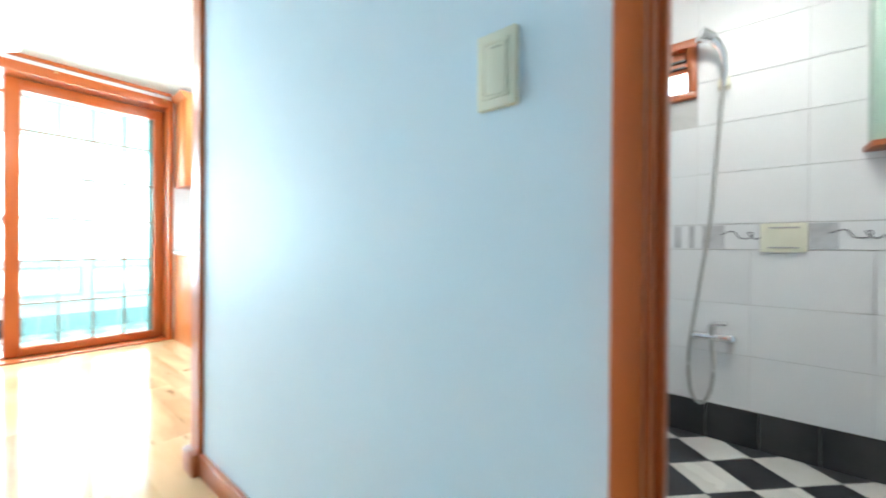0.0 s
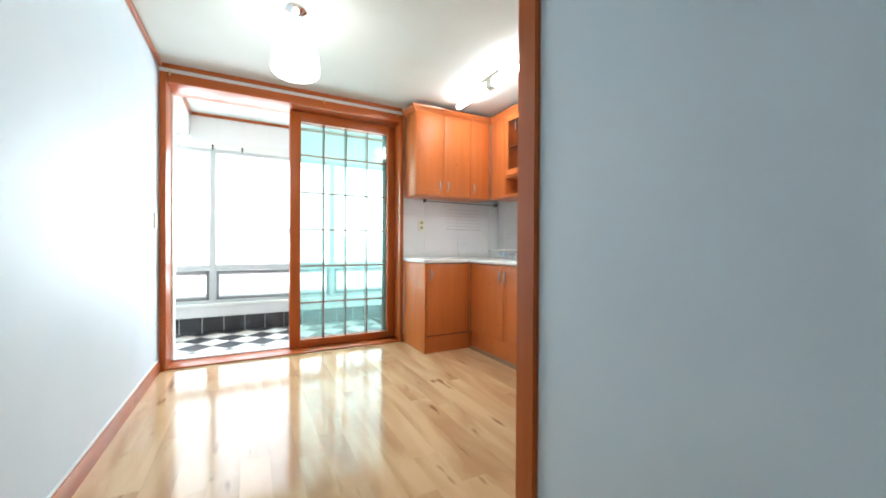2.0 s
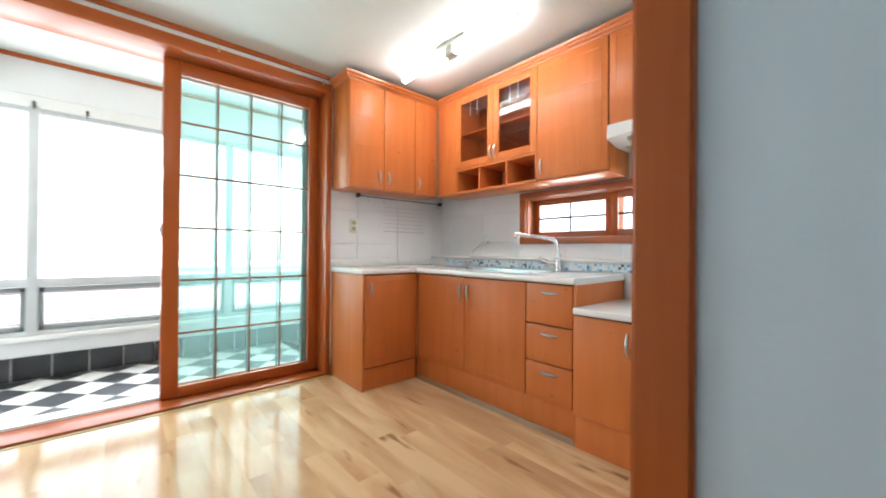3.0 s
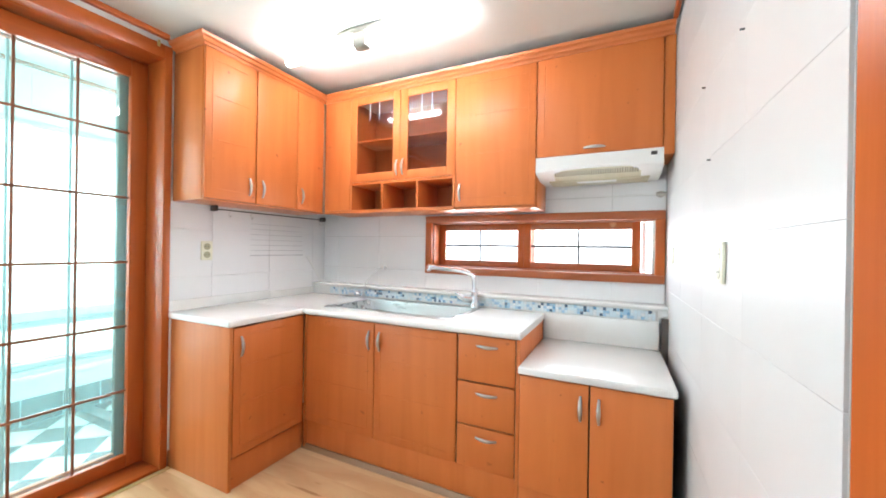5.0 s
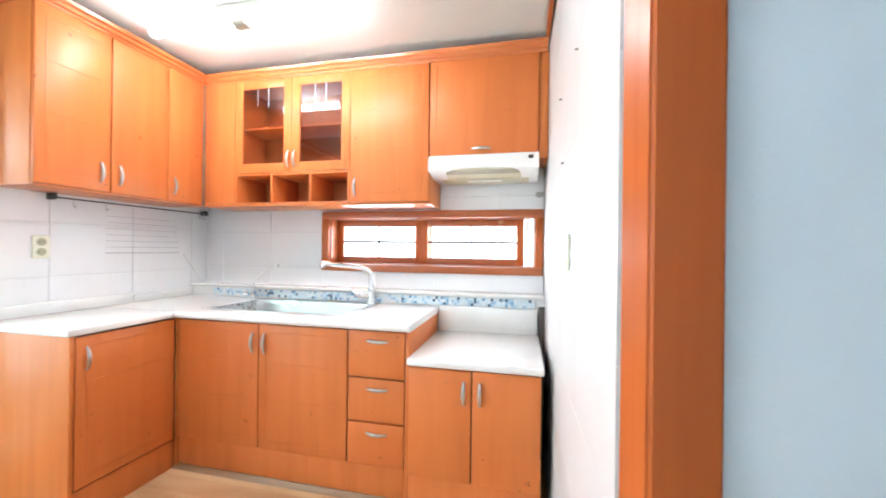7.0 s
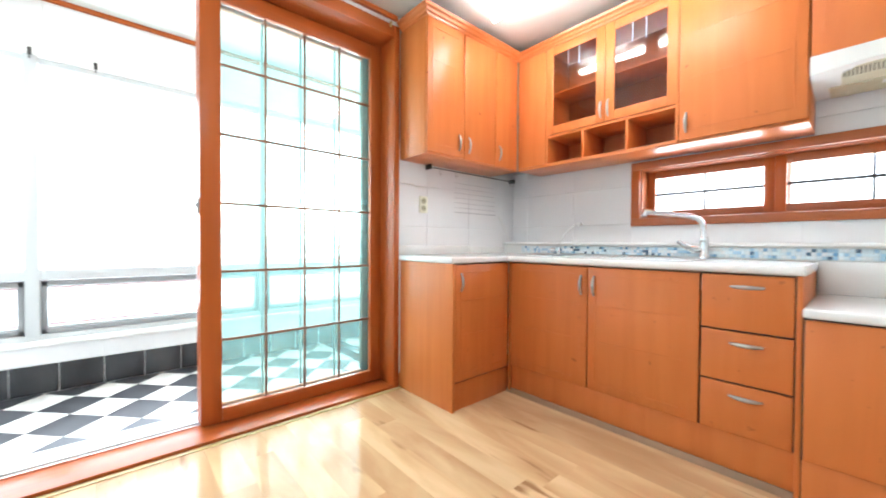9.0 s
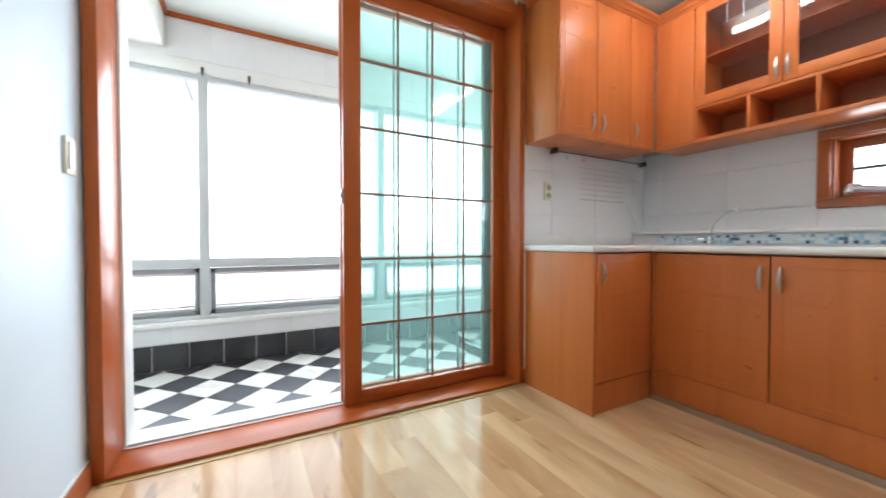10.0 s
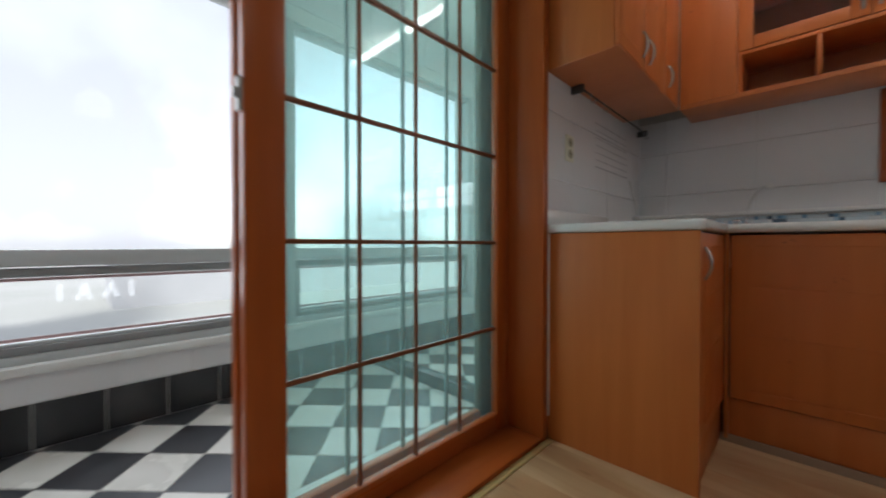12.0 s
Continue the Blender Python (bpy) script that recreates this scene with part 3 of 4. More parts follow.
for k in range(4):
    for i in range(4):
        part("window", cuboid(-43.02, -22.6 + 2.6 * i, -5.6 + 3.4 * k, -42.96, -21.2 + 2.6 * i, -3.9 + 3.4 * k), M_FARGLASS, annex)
low = thing("low_building", (-70, 25, -8), "long low pale building in the distance", "building")
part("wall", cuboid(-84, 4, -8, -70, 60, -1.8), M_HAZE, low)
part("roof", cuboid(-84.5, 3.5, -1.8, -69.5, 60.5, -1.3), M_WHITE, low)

# ---- kitchen units ----
def handle_mesh():
    """A bow handle 0.115 m long, lying along z, standing out along -y."""
    pts, rad = [], []
    for k in range(13):
        t = -1 + k / 6
        pts.append((0, -0.018 * (1 - t * t) - 0.001, 0.056 * t))
        rad.append(0.0045 + 0.0045 * (1 - t * t))
    b = bmesh.new()
    rings = [[b.verts.new((x + r * math.cos(a), y + 0.75 * r * math.sin(a), z)) for a in (2 * math.pi * k / 10 for k in range(10))] for (x, y, z), r in zip(pts, rad)]
    for lo, hi in zip(rings, rings[1:]):
        for k in range(10):
            b.faces.new((lo[k], lo[(k + 1) % 10], hi[(k + 1) % 10], hi[k]))
    b.faces.new(rings[0])
    b.faces.new(rings[-1])
    for s in (-1, 1):
        rod((0, 0.002, 0.049 * s), (0, -0.009, 0.049 * s), 0.0045, b, 8)
    return meshed("handle", b, M_NICKEL, (0, 0, 0), True)


HANDLE = handle_mesh()


def handle(parent, x, y, z, facing, upright=True):
    ob = piece("handle", HANDLE, parent, (x, y, z), (0, 0 if upright else radians(90), 0 if facing == "-y" else radians(90)))
    return tagged(ob, "satin metal bow handle")


def panel_lines(d, facing, plane, u0, u1, z0, z1, side):
    """Fine raised lines that decorate a door: one upright near an edge and short level ones."""
    t, w = 0.0016, 0.0026

    def line(a, c, b, e):
        if facing == "-y":
            bm = cuboid(a, plane - t, c, b, plane + 0.001, e, 0.0005, segments=1)
        else:
            bm = cuboid(plane - 0.001, a, c, plane + t, b, e, 0.0005, segments=1)
        part("panel_line", bm, M_CAB, d)
    v = u1 - 0.045 if side > 0 else u0 + 0.045
    h = z1 - z0
    line(v - w, z0 + 0.06, v + w, z1 - 0.05)
    for f in (0.07, 0.40, 0.69, 0.93):
        a, b = (u0 + 0.06, v - 0.02) if side > 0 else (v + 0.02, u1 - 0.06)
        line(a, z0 + f * h - w, b, z0 + f * h + w)


def door_y(cab, x0, x1, z0, z1, plane, hx=None, hz=None, side=0, upright=True, name="door", lines=True):
    d = part(name, cuboid(x0 + 0.0032, plane, z0 + 0.0032, x1 - 0.0032, plane + 0.018, z1 - 0.0032, 0.0025), M_CAB, cab)
    if lines and side:
        panel_lines(d, "-y", plane, x0, x1, z0, z1, side)
    if hx is not None:
        handle(d, hx, plane, hz, "-y", upright)
    return d


def door_x(cab, y0, y1, z0, z1, plane, hy=None, hz=None, side=0):
    d = part("door", cuboid(plane - 0.018, y0 + 0.0032, z0 + 0.0032, plane, y1 - 0.0032, z1 - 0.0032, 0.0025), M_CAB, cab)
    if side:
        panel_lines(d, "+x", plane, y0, y1, z0, z1, side)
    if hy is not None:
        handle(d, plane, hy, hz, "+x")
    return d


# base units
c = thing("base_cabinet", (-4.2, 1.6, 0), "cherry wood base cabinet with one door and bare side panel", "cabinet", "kitchen base units")
# Base unit bodies are near-black: painted shade behind the door seams.
part("body", cuboid(-4.498, 1.405, 0.15, -3.969, 1.888, 0.862), M_DARK, c)
part("side_panel", cuboid(-4.498, 1.386, 0.0, -3.951, 1.405, 0.864, 0.002), M_CAB_SIDE, c, "lighter laminate end panel")
door_x(c, 1.407, 1.889, 0.168, 0.860, -3.951, 1.452, 0.755, -1)
part("plinth", cuboid(-3.985, 1.405, 0.0, -3.965, 1.93, 0.160, 0.002), M_CAB, c)
c = thing("sink_cabinet", (-3.41, 2.1, 0), "cherry wood sink cabinet with two doors", "cabinet", "kitchen base units")
part("body", cuboid(-3.938, 1.912, 0.15, -2.882, 2.49, 0.72), M_DARK, c)
part("filler", cuboid(-3.950, 1.889, 0.0, -3.936, 1.915, 0.862, 0.002), M_CAB_SIDE, c)
door_y(c, -3.934, -3.404, 0.182, 0.860, 1.890, -3.440, 0.755, 1)
door_y(c, -3.404, -2.880, 0.182, 0.860, 1.890, -3.367, 0.755, -1)
part("plinth", cuboid(-3.94, 1.908, 0.0, -2.553, 1.926, 0.178, 0.002), M_CAB, c)
c = thing("drawer_cabinet", (-2.72, 2.1, 0), "cherry wood drawer unit with three drawers", "cabinet", "kitchen base units")
part("body", cuboid(-2.880, 1.912, 0.15, -2.57, 2.49, 0.862), M_DARK, c)
part("side_panel", cuboid(-2.57, 1.891, 0.0, -2.552, 2.49, 0.864, 0.002), M_CAB, c)
for z0, z1 in ((0.622, 0.860), (0.400, 0.620), (0.182, 0.398)):
    door_y(c, -2.878, -2.572, z0, z1, 1.890, -2.718, z1 - 0.052, 0, False, "drawer")
c = thing("low_cabinet", (-2.24, 2.1, 0), "low cherry wood cabinet with two doors for the stove", "cabinet", "kitchen base units")
part("body", cuboid(-2.550, 1.885, 0.15, -1.922, 2.49, 0.712), M_DARK, c)
door_y(c, -2.548, -2.238, 0.178, 0.708, 1.863, -2.275, 0.60, 0)
door_y(c, -2.238, -1.922, 0.178, 0.708, 1.863, -2.200, 0.60, 0)
part("plinth", cuboid(-2.548, 1.880, 0.0, -1.922, 1.898, 0.174, 0.002), M_CAB, c)
# Dark sheet that paints the shade inside the narrow gap.
solo("gap_board", cuboid(-1.915, 2.47, 0.0, -1.878, 2.49, 0.93), M_GAP, "dark sheet standing in for the shade in the gap beside the stove", "board")

# beige moulding along the floor, its colour darkened for the shade there
solo("floor_moulding", prism([(1.884, 0.0), (1.908, 0.0), (1.908, 0.026), (1.900, 0.026), (1.886, 0.008)], "x", -3.962, -2.55), M_SKIRT, "beige quarter-round moulding along the cabinet plinth", "moulding", kind="structure")
# worktops
SX0, SX1, SY0, SY1 = -3.85, -2.97, 2.0, 2.43
wt = thing("worktop", (-3.6, 2.1, 0.865), "white L-shaped kitchen worktop with a rounded edge", "worktop")
b = cuboid(-4.498, 1.372, 0.866, -3.936, 1.88, 0.902, 0.010, segments=3)
part("side_slab", b, M_TOP, wt)
b = cuboid(-4.498, 1.876, 0.866, SX0, 2.50, 0.9025)
cuboid(SX1, 1.874, 0.866, -2.545, 2.50, 0.9025, bm=b)
cuboid(SX0, 1.874, 0.866, SX1, SY0, 0.9025, bm=b)
cuboid(SX0, SY1, 0.866, SX1, 2.50, 0.9025, bm=b)
part("slab", b, M_TOP, wt, smooth=False)
nose = rod((-3.945, 1.876, 0.884), (-2.547, 1.876, 0.884), 0.0183, None, 16)
part("nosing", nose, M_TOP, wt)
part("upstand", cuboid(-4.497, 1.374, 0.902, -4.482, 2.06, 0.966, 0.004), M_TOP, wt)
part("upstand", cuboid(-4.497, 2.063, 0.902, -4.484, 2.498, 0.955, 0.004), M_TOP, wt)
lw = thing("low_worktop", (-2.24, 2.1, 0.714), "low white worktop for the stove", "worktop")
part("slab", cuboid(-2.551, 1.842, 0.714, -1.912, 2.50, 0.750, 0.010, segments=3), M_TOP, lw)
part("back_panel", cuboid(-2.545, 2.485, 0.750, -1.925, 2.50, 0.906, 0.003), M_TOP, lw)

# ledge with mosaic
lg = thing("ledge", (-3.2, 2.56, 0.9), "white ledge behind the sink with a blue mosaic band", "ledge", kind="structure")
part("body", cuboid(-4.492, 2.508, 0.9025, -1.882, 2.633, 0.975), M_TOP, lg)
part("top", cuboid(-4.492, 2.484, 0.974, -1.882, 2.634, 0.994, 0.006, segments=3), M_TOP, lg)
band = part("mosaic_backing", cuboid(-4.30, 2.500, 0.912, -1.93, 2.509, 0.966), M_GROUT, lg)
STEP = 0.018
mos = [meshed("mosaic_tile", cuboid(-0.0084, -0.002, -0.0084, 0.0084, 0.002, 0.0084, 0.001, segments=1), m, (0, 0, 0), False) for m in MOSAIC]
rnd = random.Random(4)
by_tone = [bmesh.new() for _ in MOSAIC]
count = 0
for i in range(int(2.36 / STEP)):
    for k in range(3):
        tone = rnd.choices(range(5), (50, 22, 7, 15, 6))[0]
        x, z = -4.29 + i * STEP, 0.921 + k * STEP
        if -3.9 < x < -2.2 and count < 290:
            piece("mosaic_tile", mos[tone], band, (x, 2.499, z))
            count += 1
        else:
            cuboid(x - 0.0084, 2.497, z - 0.0084, x + 0.0084, 2.501, z + 0.0084, bm=by_tone[tone])
for bmx, m in zip(by_tone, MOSAIC):
    tagged(part("mosaic", bmx, m, band, smooth=False), kind="stuff")

# sink
sk = thing("sink", (-3.41, 2.2, 0.72), "stainless steel sink let into the worktop", "sink")
rim = cuboid(SX0 - 0.022, SY0 - 0.02, 0.9025, SX1 + 0.022, SY0 + 0.016, 0.9065, 0.0015)
cuboid(SX0 - 0.022, SY1 - 0.016, 0.9025, SX1 + 0.022, SY1 + 0.03, 0.9065, 0.0015, rim)
cuboid(SX0 - 0.022, SY0 + 0.0155, 0.9025, SX0 + 0.016, SY1 - 0.0155, 0.9065, 0.0015, rim)
cuboid(SX1 - 0.016, SY0 + 0.0155, 0.9025, SX1 + 0.022, SY1 - 0.0155, 0.9065, 0.0015, rim)
part("rim", rim, M_STEEL, sk)


def ring(bm, x0, y0, x1, y1, r, z, n=6):
    out = []
    for cx, cy, a in ((x1 - r, y1 - r, 0), (x0 + r, y1 - r, 90), (x0 + r, y0 + r, 180), (x1 - r, y0 + r, 270)):
        for k in range(n + 1):
            t = radians(a + 90 * k / n)
            out.append(bm.verts.new((cx + r * math.cos(t), cy + r * math.sin(t), z)))
    return out


bowl = bmesh.new()
rings = [ring(bowl, SX0 + 0.012 + d, SY0 + 0.012 + d, SX1 - 0.012 - d, SY1 - 0.012 - d, 0.05, z) for d, z in ((0, 0.905), (0.004, 0.88), (0.012, 0.76), (0.03, 0.735), (0.12, 0.728))]
for a, b in zip(rings, rings[1:]):
    for k in range(len(a)):
        bowl.faces.new((a[k], a[(k + 1) % len(a)], b[(k + 1) % len(a)], b[k]))
bowl.faces.new(rings[-1])
part("bowl", bowl, M_STEEL, sk)
part("drain", turned([(0.0, 0.731), (0.03, 0.731), (0.05, 0.734), (0.052, 0.729)], (-3.5, 2.22)), M_CHROME, sk)

# tap
fx, fy = -3.0, 2.45
tp = thing("kitchen_tap", (fx, fy, 0.9065), "chrome mixer tap with a long swung spout", "tap")
part("base", turned([(0.0, 0.9065), (0.032, 0.9065), (0.032, 0.916), (0.025, 0.926), (0.024, 1.005), (0.026, 1.012), (0.020, 1.03), (0.0, 1.03)], (fx, fy), seg=24), M_CHROME, tp)
part("spout", tube(spline([(fx, fy, 0.99), (fx - 0.002, fy - 0.004, 1.06), (fx - 0.012, fy - 0.015, 1.115), (fx - 0.05, fy - 0.04, 1.142), (fx - 0.13, fy - 0.09, 1.158), (fx - 0.235, fy - 0.15, 1.172)], 8), 0.0145, seg=14), M_CHROME, tp)
part("nozzle", tube([(fx - 0.225, fy - 0.145, 1.175), (fx - 0.255, fy - 0.16, 1.176), (fx - 0.262, fy - 0.164, 1.155), (fx - 0.262, fy - 0.164, 1.145)], [0.018, 0.022, 0.021, 0.017], seg=14), M_CHROME, tp)
part("lever", tube(spline([(fx - 0.008, fy - 0.006, 0.955), (fx - 0.05, fy - 0.03, 0.958), (fx - 0.085, fy - 0.05, 0.978), (fx - 0.115, fy - 0.06, 1.005)], 6), [0.021] * 7 + [0.018] * 6 + [0.013] * 6, seg=12), M_CHROME, tp)

vl = thing("water_valve", (-3.93, 2.47, 0.9025), "small chrome water valve with a thin grey hose", "valve")
part("body", turned([(0.0, 0.9025), (0.018, 0.9025), (0.018, 0.93), (0.012, 0.935), (0.012, 0.955), (0.0, 0.957)], (-3.93, 2.47), seg=16), M_CHROME, vl)
part("knob", rod((-3.955, 2.455, 0.937), (-3.985, 2.445, 0.937), 0.013, None, 12), M_CHROME, vl)
part("hose", tube(spline([(-3.93, 2.47, 0.955), (-3.92, 2.49, 1.03), (-3.905, 2.55, 1.085), (-3.88, 2.595, 1.125), (-3.85, 2.61, 1.135)], 8), 0.0042), M_PALEHOSE, vl)
part("cap", rod((-3.845, 2.632, 1.135), (-3.845, 2.600, 1.135), 0.016, None, 14), M_WPLAST, vl)

# wall units
c = thing("wall_cabinet", (-4.35, 1.85, 1.556), "cherry wood wall cabinet with three narrow doors", "cabinet", "kitchen wall units")
part("body", cuboid(-4.498, 1.414, 1.558, -4.226, 2.330, 2.41, 0.001), M_GAP, c)
part("side_panel", cuboid(-4.498, 1.395, 1.554, -4.224, 1.414, 2.41, 0.002), M_CAB_SIDE, c)
part("bottom", cuboid(-4.498, 1.396, 1.550, -4.207, 2.318, 1.557, 0.001), M_CROWN, c)
door_x(c, 1.396, 1.722, 1.558, 2.408, -4.206, 1.675, 1.66, -1)
door_x(c, 1.722, 2.049, 1.558, 2.408, -4.206, 1.768, 1.66, 0)
door_x(c, 2.049, 2.305, 1.558, 2.408, -4.206, 2.092, 1.66, 0)
part("corner_strip", cuboid(-4.218, 2.306, 1.558, -4.206, 2.322, 2.408, 0.002), M_NICKEL, c, "pale joint strip in the corner")

g = thing("glass_cabinet", (-3.6, 2.47, 1.556), "cherry wood wall cabinet with two glass doors over three cubbies", "cabinet", "kitchen wall units")
part("filler", cuboid(-4.204, 2.318, 1.5745, -3.960, 2.338, 2.408, 0.002), M_CAB, g)
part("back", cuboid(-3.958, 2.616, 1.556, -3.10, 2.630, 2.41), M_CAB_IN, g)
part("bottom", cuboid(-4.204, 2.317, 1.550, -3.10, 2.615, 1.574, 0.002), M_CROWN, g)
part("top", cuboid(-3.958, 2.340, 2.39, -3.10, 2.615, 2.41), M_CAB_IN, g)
part("shelf", cuboid(-3.942, 2.322, 1.757, -3.116, 2.615, 1.775, 0.002), M_CAB, g)
part("shelf", cuboid(-3.942, 2.37, 2.085, -3.116, 2.615, 2.10, 0.002), M_CAB, g)
for x0, x1 in ((-3.958, -3.942), (-3.116, -3.10)):
    part("side_panel", cuboid(x0, 2.322, 1.574, x1, 2.615, 2.39, 0.001), M_CAB, g)
for x in (-3.672, -3.382):
    part("divider", cuboid(x - 0.008, 2.322, 1.574, x + 0.008, 2.615, 1.757, 0.001), M_CAB, g)
for x0, x1, hx in ((-3.956, -3.523, -3.545), (-3.519, -3.102, -3.497)):
    d = part("door", cuboid(x0, 2.318, 1.778, x0 + 0.058, 2.336, 2.406, 0.003), M_CAB, g)
    part("stile", cuboid(x1 - 0.058, 2.318, 1.778, x1, 2.336, 2.406, 0.003), M_CAB, d)
    part("rail", cuboid(x0 + 0.058, 2.3185, 1.778, x1 - 0.058, 2.3355, 1.838, 0.002), M_CAB, d)
    part("rail", cuboid(x0 + 0.058, 2.3185, 2.346, x1 - 0.058, 2.3355, 2.406, 0.002), M_CAB, d)
    pn = part("pane", cuboid(x0 + 0.056, 2.325, 1.836, x1 - 0.056, 2.329, 2.348), G_CAB, d, smooth=False)
    pn.visible_shadow = False
    for f in (0.36, 0.62):
        xx = x0 + 0.058 + f * (x1 - x0 - 0.116)
        part("etched_line", cuboid(xx - 0.002, 2.3225, 2.24 - 0.03 * f, xx + 0.002, 2.3245, 2.346), M_WPLAST, d, "white etched stroke on the glass")
    handle(d, hx, 2.318, 1.862, "-y")
c = thing("wall_cabinet", (-2.84, 2.47, 1.556), "tall cherry wood wall cabinet with one door", "cabinet", "kitchen wall units")
part("body", cuboid(-3.098, 2.338, 1.556, -2.575, 2.630, 2.41, 0.001), M_CAB_SIDE, c)
part("bottom", cuboid(-3.098, 2.322, 1.548, -2.575, 2.628, 1.557, 0.001), M_CROWN, c)
door_y(c, -3.099, -2.578, 1.562, 2.408, 2.318, -3.062, 1.66, 1)
c = thing("hood_cabinet", (-2.25, 2.47, 1.83), "cherry wood cabinet with a lift-up flap over the hood", "cabinet", "kitchen wall units")
part("body", cuboid(-2.573, 2.338, 1.832, -1.932, 2.630, 2.41, 0.001), M_CAB_SIDE, c)
door_y(c, -2.576, -1.934, 1.834, 2.408, 2.318, -2.262, 1.868, 0, False, "flap", False)
part("panel_line", cuboid(-2.535, 2.3168, 1.93, -2.531, 2.319, 2.37, 0.0005), M_CAB, c)
part("filler", cuboid(-1.932, 2.33, 1.80, -1.882, 2.60, 2.41, 0.002), M_CAB_SIDE, c)

# crown moulding: side run and back run
PROFILE = [(0.0, 2.403), (0.010, 2.403), (0.014, 2.414), (0.026, 2.420), (0.032, 2.433), (0.046, 2.441), (0.050, 2.457), (0.0, 2.457)]


def crown():
    k = thing("crown_moulding", (-4.2, 2.3, 2.405), "cherry wood crown moulding along the wall cabinets", "moulding", kind="structure")

    def run(stations):
        bm = bmesh.new()
        rows = [[bm.verts.new((x + ox * d, y + oy * d, z)) for d, z in PROFILE] for x, y, ox, oy in stations]
        for a, b in zip(rows, rows[1:]):
            for i in range(len(PROFILE)):
                j = (i + 1) % len(PROFILE)
                bm.faces.new((a[i], a[j], b[j], b[i]))
        bm.faces.new(rows[0])
        bm.faces.new(rows[-1][::-1])
        return bm
    part("moulding", run([(-4.472, 1.396, 0, -1), (-4.21, 1.396, 1, -1), (-4.21, 2.322, 1, -1), (-1.89, 2.322, 0, -1)]), M_CROWN, k)
    cap = cuboid(-4.47, 1.40, 2.41, -4.21, 2.33, 2.455)
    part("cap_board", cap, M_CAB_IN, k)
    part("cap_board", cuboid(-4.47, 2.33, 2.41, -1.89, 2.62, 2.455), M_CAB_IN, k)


crown()

# range hood
hd = thing("range_hood", (-2.25, 2.45, 1.72), "white slimline range hood with a greasy grille", "range hood")
front = bmesh.new()
n = 16
rows = []
for k in range(n + 1):
    x = -2.574 + 0.642 * k / n
    t = 2 * k / n - 1
    zb = 1.742 + 0.022 * (1 - t * t)
    rows.append([front.verts.new(p) for p in ((x, 2.290, zb), (x, 2.286, zb + 0.012), (x, 2.296, 1.829), (x, 2.62, 1.829), (x, 2.62, 1.716), (x, 2.43, 1.714))])
for a, b in zip(rows, rows[1:]):
    for i in range(6):
        front.faces.new((a[i], a[(i + 1) % 6], b[(i + 1) % 6], b[i]))
front.faces.new(rows[0])
front.faces.new(rows[-1][::-1])
part("housing", front, M_WPLAST, hd)
part("underside", cuboid(-2.52, 2.435, 1.706, -1.985, 2.60, 1.720, 0.003), M_HOODB, hd, "yellowed greasy underside")
vent = part("grille", prism([(2.318, 1.7565), (2.425, 1.7175), (2.423, 1.7110), (2.316, 1.7490)], "x", -2.48, -2.03), M_HOODB, hd)
for k in range(36):
    x = -2.472 + k * 0.0121
    part("slot", prism([(2.326, 1.7480), (2.372, 1.7310), (2.3715, 1.7280), (2.3255, 1.7450)], "x", x, x + 0.005), M_GAP, vent)
part("switch", cuboid(-1.990, 2.2865, 1.793, -1.962, 2.294, 1.812, 0.001), M_DARK, hd)
part("lamp_strip", cuboid(-2.36, 2.45, 1.699, -2.15, 2.48, 1.707, 0.002), M_WPLAST, hd)
gp = thing("gas_valve", (-1.915, 2.63, 1.63), "small brass and grey gas valve on the tiles", "valve")
part("flange", rod((-1.915, 2.632, 1.633), (-1.915, 2.60, 1.633), 0.018, None, 14), M_NICKEL, gp)
part("body", rod((-1.94, 2.598, 1.633), (-1.888, 2.598, 1.633), 0.012, None, 12), M_NICKEL, gp)
part("pipe", rod((-1.94, 2.602, 1.633), (-2.22, 2.624, 1.632), 0.003, None, 8), M_WPLAST, gp)

# ---- sink window ----
sw = thing("window_2", (-2.68, 2.7, 1.11), "low wide sliding window with brown wooden frame", "window", kind="structure")
X0, X1, Z0, Z1 = -3.466, -1.888, 1.108, 1.540
part("casing", cuboid(X0, 2.610, Z1 - 0.052, X1, 2.638, Z1, 0.004), M_BASE, sw)
part("casing", cuboid(X0, 2.610, Z0, X1, 2.638, Z0 + 0.050, 0.004), M_BASE, sw)
part("casing", cuboid(X0, 2.611, Z0 + 0.05, X0 + 0.055, 2.638, Z1 - 0.052, 0.004), M_TRIM, sw)
part("casing", cuboid(X1 - 0.052, 2.611, Z0 + 0.05, X1, 2.638, Z1 - 0.052, 0.004), M_TRIM, sw)
part("lining", cuboid(-3.411, 2.638, 1.482, -1.94, 2.76, 1.491), M_BASE, sw)
part("lining", cuboid(-3.411, 2.638, 1.157, -1.94, 2.76, 1.166), M_BASE, sw)
part("lining", cuboid(-3.411, 2.638, 1.166, -3.402, 2.76, 1.482), M_BASE, sw)
part("lining", cuboid(-1.952, 2.638, 1.166, -1.94, 2.76, 1.482), M_WHITE, sw, "white painted reveal")
